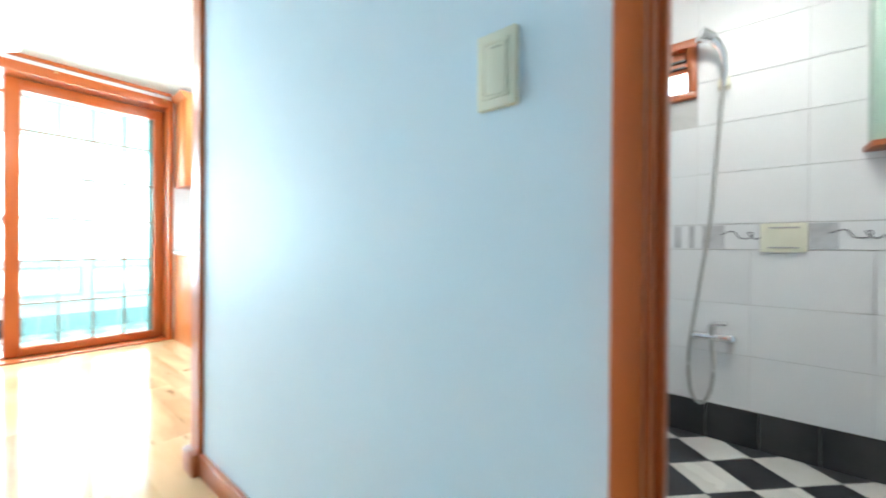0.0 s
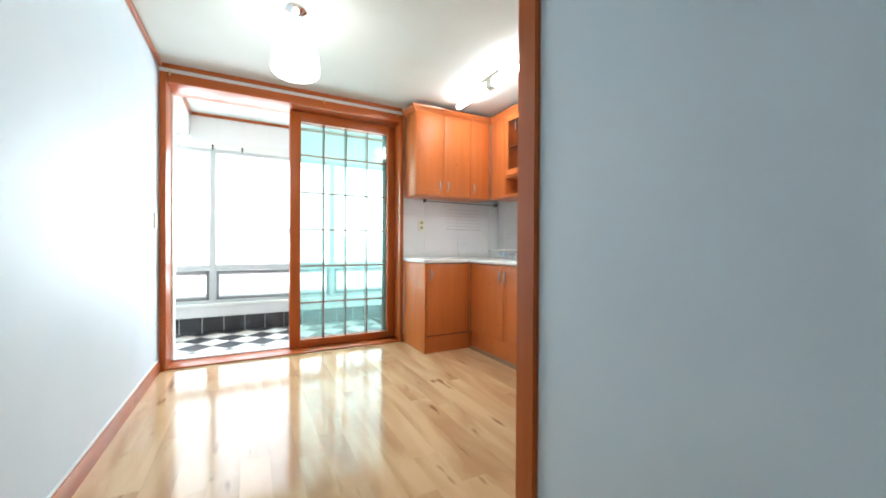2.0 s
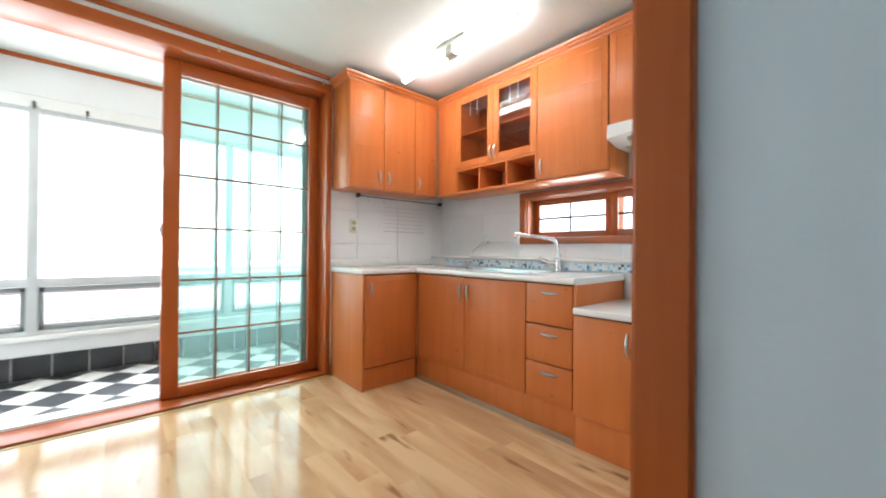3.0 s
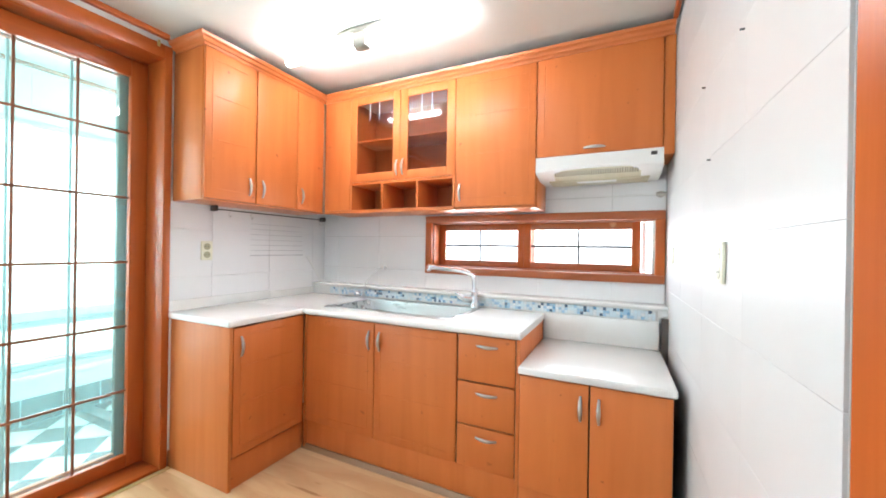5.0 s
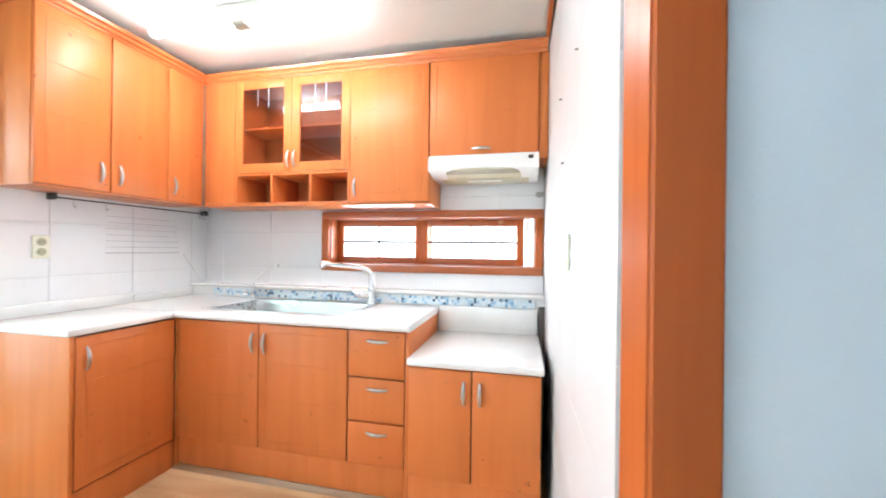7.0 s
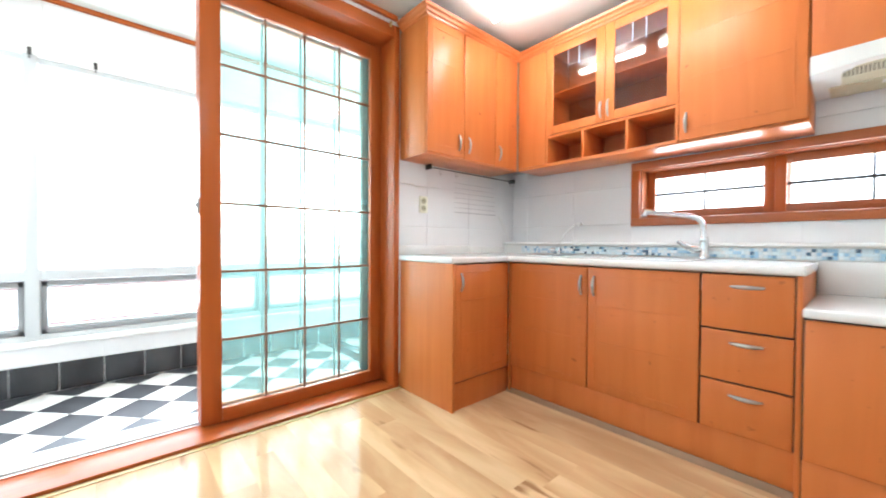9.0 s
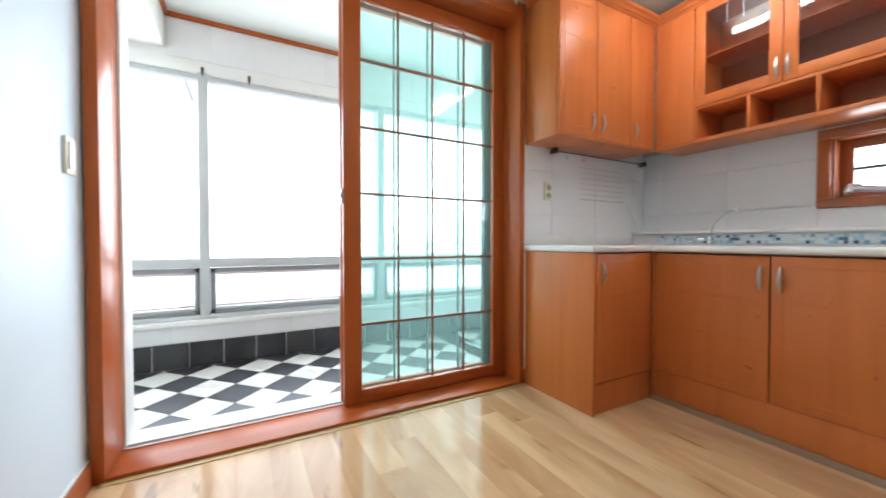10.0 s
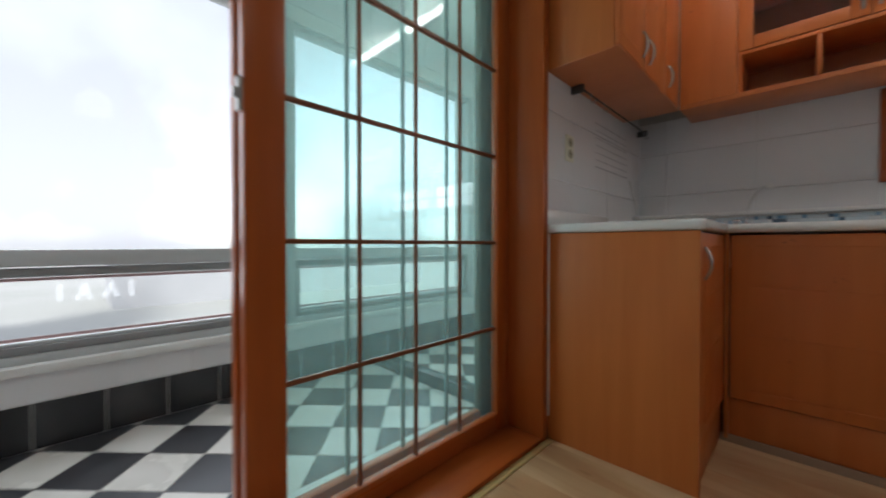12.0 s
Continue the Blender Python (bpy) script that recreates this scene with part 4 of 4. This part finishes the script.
for x0, x1, y in ((-3.402, -2.735, 2.735), (-2.735, -2.01, 2.712)):
    s = part("sash", cuboid(x0, y, 1.166, x0 + 0.05, y + 0.022, 1.482, 0.003), M_TRIM, sw)
    part("stile", cuboid(x1 - 0.05, y, 1.166, x1, y + 0.022, 1.482, 0.003), M_TRIM, s)
    part("rail", cuboid(x0 + 0.05, y + 0.001, 1.166, x1 - 0.05, y + 0.021, 1.212, 0.002), M_BASE, s)
    part("rail", cuboid(x0 + 0.05, y + 0.001, 1.434, x1 - 0.05, y + 0.021, 1.482, 0.002), M_BASE, s)
    pn = part("pane", cuboid(x0 + 0.05, y + 0.009, 1.212, x1 - 0.05, y + 0.013, 1.434), G_CLEAR, s, smooth=False)
    pn.visible_shadow = False
    part("glazing_bar", cuboid(x0 + 0.05, y + 0.005, 1.315, x1 - 0.05, y + 0.017, 1.331), M_DARK, s)
    part("glazing_bar", cuboid((x0 + x1) / 2 - 0.006, y + 0.005, 1.212, (x0 + x1) / 2 + 0.006, y + 0.017, 1.434), M_DARK, s)
part("outer_post", cuboid(-2.74, 2.79, 1.166, -2.672, 2.812, 1.482, 0.002), M_WPLAST, sw)
part("outer_post", cuboid(-2.0, 2.79, 1.166, -1.975, 2.81, 1.482, 0.002), M_ALU, sw)

# rail with hooks under the wall cabinet
rl = thing("hook_rail", (-4.45, 2.1, 1.52), "thin dark utensil rail with small hooks", "rail")
part("bar", rod((-4.44, 1.63, 1.525), (-4.44, 2.565, 1.525), 0.004, None, 10), M_DARK, rl)
for y in (1.62, 2.57):
    part("bracket", cuboid(-4.493, y - 0.008, 1.513, -4.434, y + 0.008, 1.549, 0.004), M_DARK, rl)
for y in (1.70, 1.86, 2.50, 2.535):
    part("hook", tube(spline([(-4.44, y, 1.531), (-4.433, y, 1.522), (-4.437, y, 1.495), (-4.425, y, 1.480), (-4.413, y, 1.492)], 5), 0.002, seg=6), M_NICKEL, rl)

# printed strokes of a transparent sheet on the tiles
st = thing("wall_sheet", (-4.492, 2.13, 1.3), "clear plastic splash sheet with faint grey lines on the tiles", "splash sheet")
for k in range(7):
    z = 1.222 + k * 0.038
    part("line", cuboid(-4.4935, 1.90 + 0.006 * (k % 2), z, -4.4915, 2.38 - 0.004 * k, z + (0.007 if k == 0 else 0.004)), M_FAINT if k > 2 else M_GREYP, st, smooth=False)
solo("corner_strip", prism([(2.42, 1.215), (2.44, 1.215), (2.60, 1.0), (2.58, 1.0)], "x", -4.494, -4.490), M_WPLAST, "white plastic strip slanting down to the ledge", "strip")


# ---- sockets and switches ----
def socket(place, facing, label):
    """A double socket plate on a wall; facing: the way it looks, turned about z from -y."""
    s = thing("wall_socket", (0, 0, 0), label, "socket", "wall sockets")
    pl = part("plate", cuboid(-0.036, -0.010, -0.060, 0.036, 0, 0.060, 0.004), M_IVORY, s)
    for z in (-0.026, 0.026):
        w = part("well", rod((0, -0.0115, z), (0, -0.009, z), 0.021, None, 20), M_IVORY_D, pl)
        for x in (-0.009, 0.009):
            part("hole", rod((x, -0.0125, z), (x, -0.011, z), 0.003, None, 8), M_DARK, w)
    s.matrix_basis = Matrix.Translation(place) @ Matrix.Rotation(radians(facing), 4, "Z")
    return s


socket((-4.494, 1.592, 1.26), 90, "ivory double wall socket on white tiles")
socket((-2.277, -0.738, 0.687), 180, "ivory double wall socket on the pale blue wall")
socket((-1.8635, 1.435, 1.268), -90, "ivory double wall socket on the kitchen side wall")
bx = thing("blank_plate", (-1.885, 2.36, 1.278), "small ivory blank plate on the kitchen side wall", "wall plate")
part("plate", cuboid(-1.887, 2.325, 1.235, -1.875, 2.395, 1.32, 0.003), M_IVORY, bx)
s1 = thing("light_switch", (-4.365, -0.738, 1.21), "white light switch plate beside the balcony door", "switch")
pl = part("plate", cuboid(-4.405, -0.739, 1.152, -4.327, -0.727, 1.278, 0.004), M_IVORY, s1)
part("rocker", cuboid(-4.392, -0.728, 1.168, -4.340, -0.722, 1.262, 0.003), M_WPLAST, pl)
s2 = thing("light_switch", (-0.31, 0.77, 1.27), "ivory light switch plate on the pale blue partition", "switch")
pl = part("plate", cuboid(-0.352, 0.757, 1.205, -0.272, 0.771, 1.34, 0.005), M_IVORY, s2)
part("frame_line", cuboid(-0.340, 0.7555, 1.222, -0.284, 0.758, 1.323, 0.002), M_IVORY, pl)
part("rocker", cuboid(-0.334, 0.7545, 1.228, -0.290, 0.7565, 1.317, 0.003), M_IVORY, pl)
part("mark", cuboid(-0.320, 0.7535, 1.308, -0.300, 0.7555, 1.310), M_IVORY_D, pl)
for y, z in ((1.689, 1.872), (1.274, 1.849), (1.60, 1.60)):
    solo("nail", rod((-1.84 - 0.018 * (y - 0.8), y, z), (-1.862 - 0.018 * (y - 0.8), y, z), 0.0028, None, 8), M_DARK, "small dark nail sticking out of the tiled wall", "nail", group="nails")

# ---- lamps ----
kx, ky = -3.43, 1.77
kl = thing("ceiling_light", (kx, ky, CEIL), "two white tube lamps on a small ceiling mount, lit", "ceiling lamp")
part("mount", cuboid(kx - 0.16, ky - 0.035, CEIL - 0.03, kx + 0.16, ky + 0.035, CEIL, 0.008), M_FIX, kl)
part("clip", cuboid(kx - 0.045, ky - 0.033, CEIL - 0.105, kx + 0.045, ky + 0.033, CEIL - 0.028, 0.012, segments=3), M_FIX, kl)
for s in (-1, 1):
    part("tube", rod((kx + s * 0.046, ky, CEIL - 0.07), (kx + s * 0.56, ky, CEIL - 0.07), 0.024, None, 20), L_TUBE, kl, "lit white tube")
    part("end_cap", rod((kx + s * 0.56, ky, CEIL - 0.07), (kx + s * 0.570, ky, CEIL - 0.07), 0.018, None, 20), M_WPLAST, kl)
px, py = -3.26, 0.168
pd = thing("pendant_lamp", (px, py, CEIL), "pendant lamp with a white opal glass shade, lit", "pendant lamp")
part("canopy", turned([(0.0, CEIL), (0.062, CEIL), (0.064, CEIL - 0.012), (0.045, CEIL - 0.028), (0.018, CEIL - 0.045), (0.0, CEIL - 0.046)], (px, py)), M_CHROME, pd)
part("rod", rod((px, py, CEIL - 0.045), (px, py, 2.363), 0.006, None, 12), M_CHROME, pd)
part("shade_holder", turned([(0.0, 2.370), (0.02, 2.368), (0.036, 2.354), (0.038, 2.340), (0.0, 2.338)], (px, py)), M_CHROME, pd)
part("shade", turned([(0.0, 2.346), (0.05, 2.340), (0.095, 2.313), (0.125, 2.268), (0.138, 2.208), (0.142, 2.138), (0.140, 2.108), (0.128, 2.096), (0.10, 2.090), (0.0, 2.088)], (px, py), seg=40), L_SHADE, pd)

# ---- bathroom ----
# Unseen fill lamp, added so the bathroom is bright enough.
bl = thing("bath_fill_lamp", (0.1, 1.7, 2.42), "round white lamp added out of view to brighten the bathroom", "ceiling lamp")
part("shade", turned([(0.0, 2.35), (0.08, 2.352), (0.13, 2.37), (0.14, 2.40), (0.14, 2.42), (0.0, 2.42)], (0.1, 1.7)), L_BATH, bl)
bwn = thing("window_3", (-0.46, 2.7, 1.788), "small brown wooden bathroom window with louvre slats", "window", kind="structure")
for x0, x1, z0, z1 in ((-0.75, -0.17, 2.068, 2.113), (-0.75, -0.17, 1.788, 1.825), (-0.75, -0.705, 1.825, 2.068), (-0.215, -0.17, 1.825, 2.068)):
    part("casing", cuboid(x0, 2.615, z0, x1, 2.75, z1, 0.004), M_BASE, bwn)
part("panel", cuboid(-0.705, 2.66, 1.95, -0.215, 2.68, 2.068, 0.002), M_BASE, bwn)
for z in (1.972, 2.01):
    part("slat", cuboid(-0.705, 2.645, z, -0.215, 2.662, z + 0.012, 0.002), M_DARK, bwn)
p3 = part("pane", cuboid(-0.705, 2.69, 1.825, -0.215, 2.694, 1.95), G_CLEAR, bwn, smooth=False)
p3.visible_shadow = False
sh = thing("shower_set", (-0.09, 2.62, 0.5), "chrome bath mixer with hose and hand shower on a wall hook", "shower")
Y = 2.634
part("valve_body", rod((-0.17, Y - 0.055, 0.505), (-0.015, Y - 0.055, 0.505), 0.020, None, 16), M_CHROME, sh)
for x in (-0.17, -0.015):
    part("flange", rod((x, Y + 0.01, 0.49), (x, Y - 0.05, 0.503), 0.028, None, 18, 0.018), M_CHROME, sh)
part("lever", tube(spline([(-0.092, Y - 0.06, 0.515), (-0.092, Y - 0.065, 0.565), (-0.075, Y - 0.075, 0.578), (-0.03, Y - 0.09, 0.585)], 5), [0.018] * 6 + [0.012] * 10, seg=12), M_CHROME, sh)
part("hose", tube(spline([(-0.092, Y - 0.06, 0.50), (-0.082, Y - 0.065, 0.32), (-0.105, Y - 0.055, 0.19), (-0.145, Y - 0.05, 0.145), (-0.185, Y - 0.05, 0.22), (-0.19, Y - 0.05, 0.42), (-0.150, Y - 0.05, 0.75), (-0.105, Y - 0.05, 1.1), (-0.075, Y - 0.05, 1.5), (-0.055, Y - 0.055, 1.80)], 8), 0.0085), M_HOSE, sh)
part("hook", cuboid(-0.075, Y - 0.06, 1.80, -0.025, Y + 0.012, 1.845, 0.006), M_IVORY, sh)
part("shower_handle", tube(spline([(-0.052, Y - 0.055, 1.80), (-0.048, Y - 0.06, 1.92), (-0.062, Y - 0.075, 1.99), (-0.105, Y - 0.09, 2.06)], 6), [0.013] * 8 + [0.016] * 6 + [0.02] * 5, seg=14), M_CHROME, sh)
part("shower_head", rod((-0.10, Y - 0.085, 2.055), (-0.15, Y - 0.115, 2.075), 0.028, None, 18, 0.040), M_CHROME, sh)
sd = thing("soap_dish", (0.183, 2.63, 1.02), "ivory ceramic soap dish set in the tile band", "soap dish")
part("plate", cuboid(0.098, 2.622, 0.948, 0.268, 2.648, 1.092, 0.006), M_IVORY, sd)
for z in (0.972, 1.068):
    part("bar", tube(spline([(0.13, 2.626, z), (0.14, 2.605, z), (0.183, 2.60, z), (0.226, 2.605, z), (0.236, 2.626, z)], 4), 0.004, seg=8), M_NICKEL, sd)
mc = thing("bath_cabinet", (0.68, 2.58, 1.40), "mint green bathroom wall cabinet", "cabinet")
part("body", cuboid(0.455, 2.53, 1.42, 0.90, 2.645, 2.15, 0.005), M_MINT, mc)
part("shelf", cuboid(0.44, 2.50, 1.395, 0.915, 2.645, 1.42, 0.005), M_BASE, mc)


# ---- tiles, planks: pieces of walls and floors ----
CACHE = {}


def slab(name, w, h, t, material, bevel=0.0012):
    """A shared tile w by h and t thick, lying in x and z, its back at y=0."""
    key = (name, round(w, 4), round(h, 4), material.name)
    if key not in CACHE:
        bm = cuboid(-w / 2, -t, -h / 2, w / 2, 0, h / 2, bevel, segments=1)
        CACHE[key] = meshed(name, bm, material, (0, 0, 0), False)
    return CACHE[key]


def tile_wall(parent, us, zs, where, turn, material, gap=0.003, t=0.006, skip=None, bevel=0.0012):
    for a, b in zip(us, us[1:]):
        for c, d in zip(zs, zs[1:]):
            if skip and skip((a + b) / 2, (c + d) / 2):
                continue
            piece("tile", slab("tile", b - a - gap * 0.45, d - c - gap * 0.8, t, material, bevel), parent, where((a + b) / 2, (c + d) / 2), (0, 0, turn))


tile_wall(wall_west, (1.38, 1.63, 2.06, 2.49, 2.634), (0.86, 1.10, 1.392, 1.60), lambda u, z: (-4.5, u, z), radians(90), M_TILE)
NX = (-4.494, -4.335, -3.905, -3.466)
tile_wall(wall_north, NX, (0.86, 1.125, 1.388, 1.60), lambda u, z: (u, 2.636, z), 0, M_TILE)
NX2 = (-3.466, -3.045, -2.615, -2.172, -1.886)
tile_wall(wall_north, NX2, (0.70, 0.86, 1.108), lambda u, z: (u, 2.636, z), 0, M_TILE)
tile_wall(wall_north, NX2, (1.54, 1.632, 1.90), lambda u, z: (u, 2.636, z), 0, M_TILE)
lean = math.atan2(0.031, 1.80)
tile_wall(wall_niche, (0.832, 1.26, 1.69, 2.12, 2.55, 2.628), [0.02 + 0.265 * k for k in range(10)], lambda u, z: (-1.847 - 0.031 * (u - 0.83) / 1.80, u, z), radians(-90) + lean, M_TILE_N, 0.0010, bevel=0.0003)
BZ = (0.138, 0.416, 0.679, 0.96)
tile_wall(wall_bath, (-1.2, -0.78, -0.36, 0.06, 0.48, 0.90, 1.05), BZ, lambda u, z: (u, 2.646, z), 0, M_TILE)
BU = (1.095, 1.366, 1.63, 1.865, 2.11, 2.42)
tile_wall(wall_bath, (-1.2, -0.76, -0.165, 0.27, 0.70, 1.05), BU, lambda u, z: (u, 2.646, z), 0, M_TILE, skip=lambda u, z: -0.76 < u < -0.165 and 1.63 < z < 2.115)
tile_wall(wall_bath, [-1.2 + 0.218 * k - 0.008 for k in range(11)], (-0.056, 0.138), lambda u, z: (u, 2.646, z), 0, M_BTILE)
tile_wall(wall_bath, (-0.9, -0.27, -0.20, -0.175, -0.14, -0.045, 0.095, 0.27, 0.37, 0.55, 0.72, 1.05), (0.962, 1.093), lambda u, z: (u, 2.646, z), 0, M_TILE)
bp = thing("tile_band", (0.0, 2.64, 1.03), "grey printed decor on the bathroom tile band", "tile decor")
for x0, x1 in ((-0.27, -0.235), (-0.20, -0.176), (-0.14, -0.046), (0.271, 0.369), (0.72, 0.85)):
    part("grey_square", cuboid(x0, 2.6375, 0.968, x1, 2.641, 1.088), M_GREYP, bp, smooth=False)
for x0 in (-0.06, 0.34):
    part("flourish", tube(spline([(x0, 2.6385, 1.04), (x0 + 0.05, 2.6385, 1.055), (x0 + 0.08, 2.6385, 1.02), (x0 + 0.12, 2.6385, 1.02), (x0 + 0.13, 2.6385, 1.045), (x0 + 0.11, 2.6385, 1.045), (x0 + 0.14, 2.6385, 1.015), (x0 + 0.17, 2.6385, 1.03)], 5), 0.003, seg=6), M_PRINT, bp)
YB = [-0.355 + 0.2215 * k for k in range(-6, 14)]
tile_wall(wall_outer, [max(-1.9, YB[0])] + YB[1:] + [2.69], (-0.015, 0.180), lambda u, z: (-5.93, u, z), radians(90), M_BTILE, 0.012)
tile_wall(wall_outer, [-0.412 + 0.273 * k for k in range(-5, 12)], (0.180, 0.300), lambda u, z: (-5.93, u, z), radians(90), M_TILE, 0.002)
tile_wall(wall_outer, [-0.412 + 0.273 * k for k in range(-1, 12)], (2.262, 2.54), lambda u, z: (-5.93, u, z), radians(90), M_TILE, 0.007)


def clip(poly, axis, limit, keep_below):
    out = []
    for p, q in zip(poly, poly[1:] + poly[:1]):
        a, b = p[axis] - limit, q[axis] - limit
        if keep_below:
            a, b = -a, -b
        if a >= 0:
            out.append(p)
        if (a >= 0) != (b >= 0):
            f = a / (a - b)
            out.append((p[0] + (q[0] - p[0]) * f, p[1] + (q[1] - p[1]) * f))
    return out


def chequer(parent, x0, y0, x1, y1, top, cx, cy, hx, hy, first, second):
    """Tiles laid on the diagonal; (cx, cy) is the centre of a tile of the first kind, hx and hy its half diagonals."""
    gap = 0.0025
    whole = {}
    for i in range(-60, 60):
        for j in range(-60, 60):
            x, y = cx + (i + j) * hx, cy + (i - j) * hy
            if not (x0 - hx < x < x1 + hx and y0 - hy < y < y1 + hy):
                continue
            m = first if (i + j) % 2 == 0 else second
            r, q = hx - gap, hy - gap
            poly = [(x - r, y), (x, y - q), (x + r, y), (x, y + q)]
            for axis, limit, below in ((0, x0, False), (0, x1, True), (1, y0, False), (1, y1, True)):
                poly = clip(poly, axis, limit, below) if poly else poly
            if len(poly) < 3:
                continue
            inside = x - r > x0 and x + r < x1 and y - q > y0 and y + q < y1
            if inside and m.name in whole:
                piece("tile", whole[m.name], parent, (x, y, top))
                continue
            me = meshed("tile", prism([(a - x, b - y) for a, b in poly], "z", -0.007, 0.0), m, (0, 0, 0), False)
            if inside:
                whole[m.name] = me
            piece("tile", me, parent, (x, y, top))


chequer(floor_balcony, -5.925, -1.9, -4.902, 2.69, -0.012, -5.736, -0.727, 0.1645, 0.1535, M_FWHITE, M_FBLACK)
chequer(floor_bath, -1.19, 0.9, 1.04, 2.638, -0.05, 0.07, 2.375, 0.1515, 0.1515, M_FBLACK, M_FWHITE)

# planks along x
rnd = random.Random(11)
W, L = 0.123, 1.21
for r in range(29):
    y0 = -0.736 + r * W
    y1 = min(y0 + W, 2.63)
    x = -4.478 - rnd.random() * L
    while x < 1.6:
        a, b = max(x, -4.478), min(x + L, 1.6)
        x += L
        if y1 - y0 < 0.02 or b - a < 0.02 or (y0 > 0.76 and a > -1.74):
            continue
        if y0 > 0.76:
            b = min(b, -1.72)
        key = ("plank", round(b - a, 3), round(y1 - y0, 3))
        if key not in CACHE:
            CACHE[key] = meshed("plank", cuboid(-(b - a) / 2 + 0.0003, -(y1 - y0) / 2 + 0.00015, -0.011, (b - a) / 2 - 0.0003, (y1 - y0) / 2 - 0.00015, 0.0), M_PLANK, (0, 0, 0), False)
        piece("plank", CACHE[key], floor, ((a + b) / 2, (y0 + y1) / 2, 0.0))
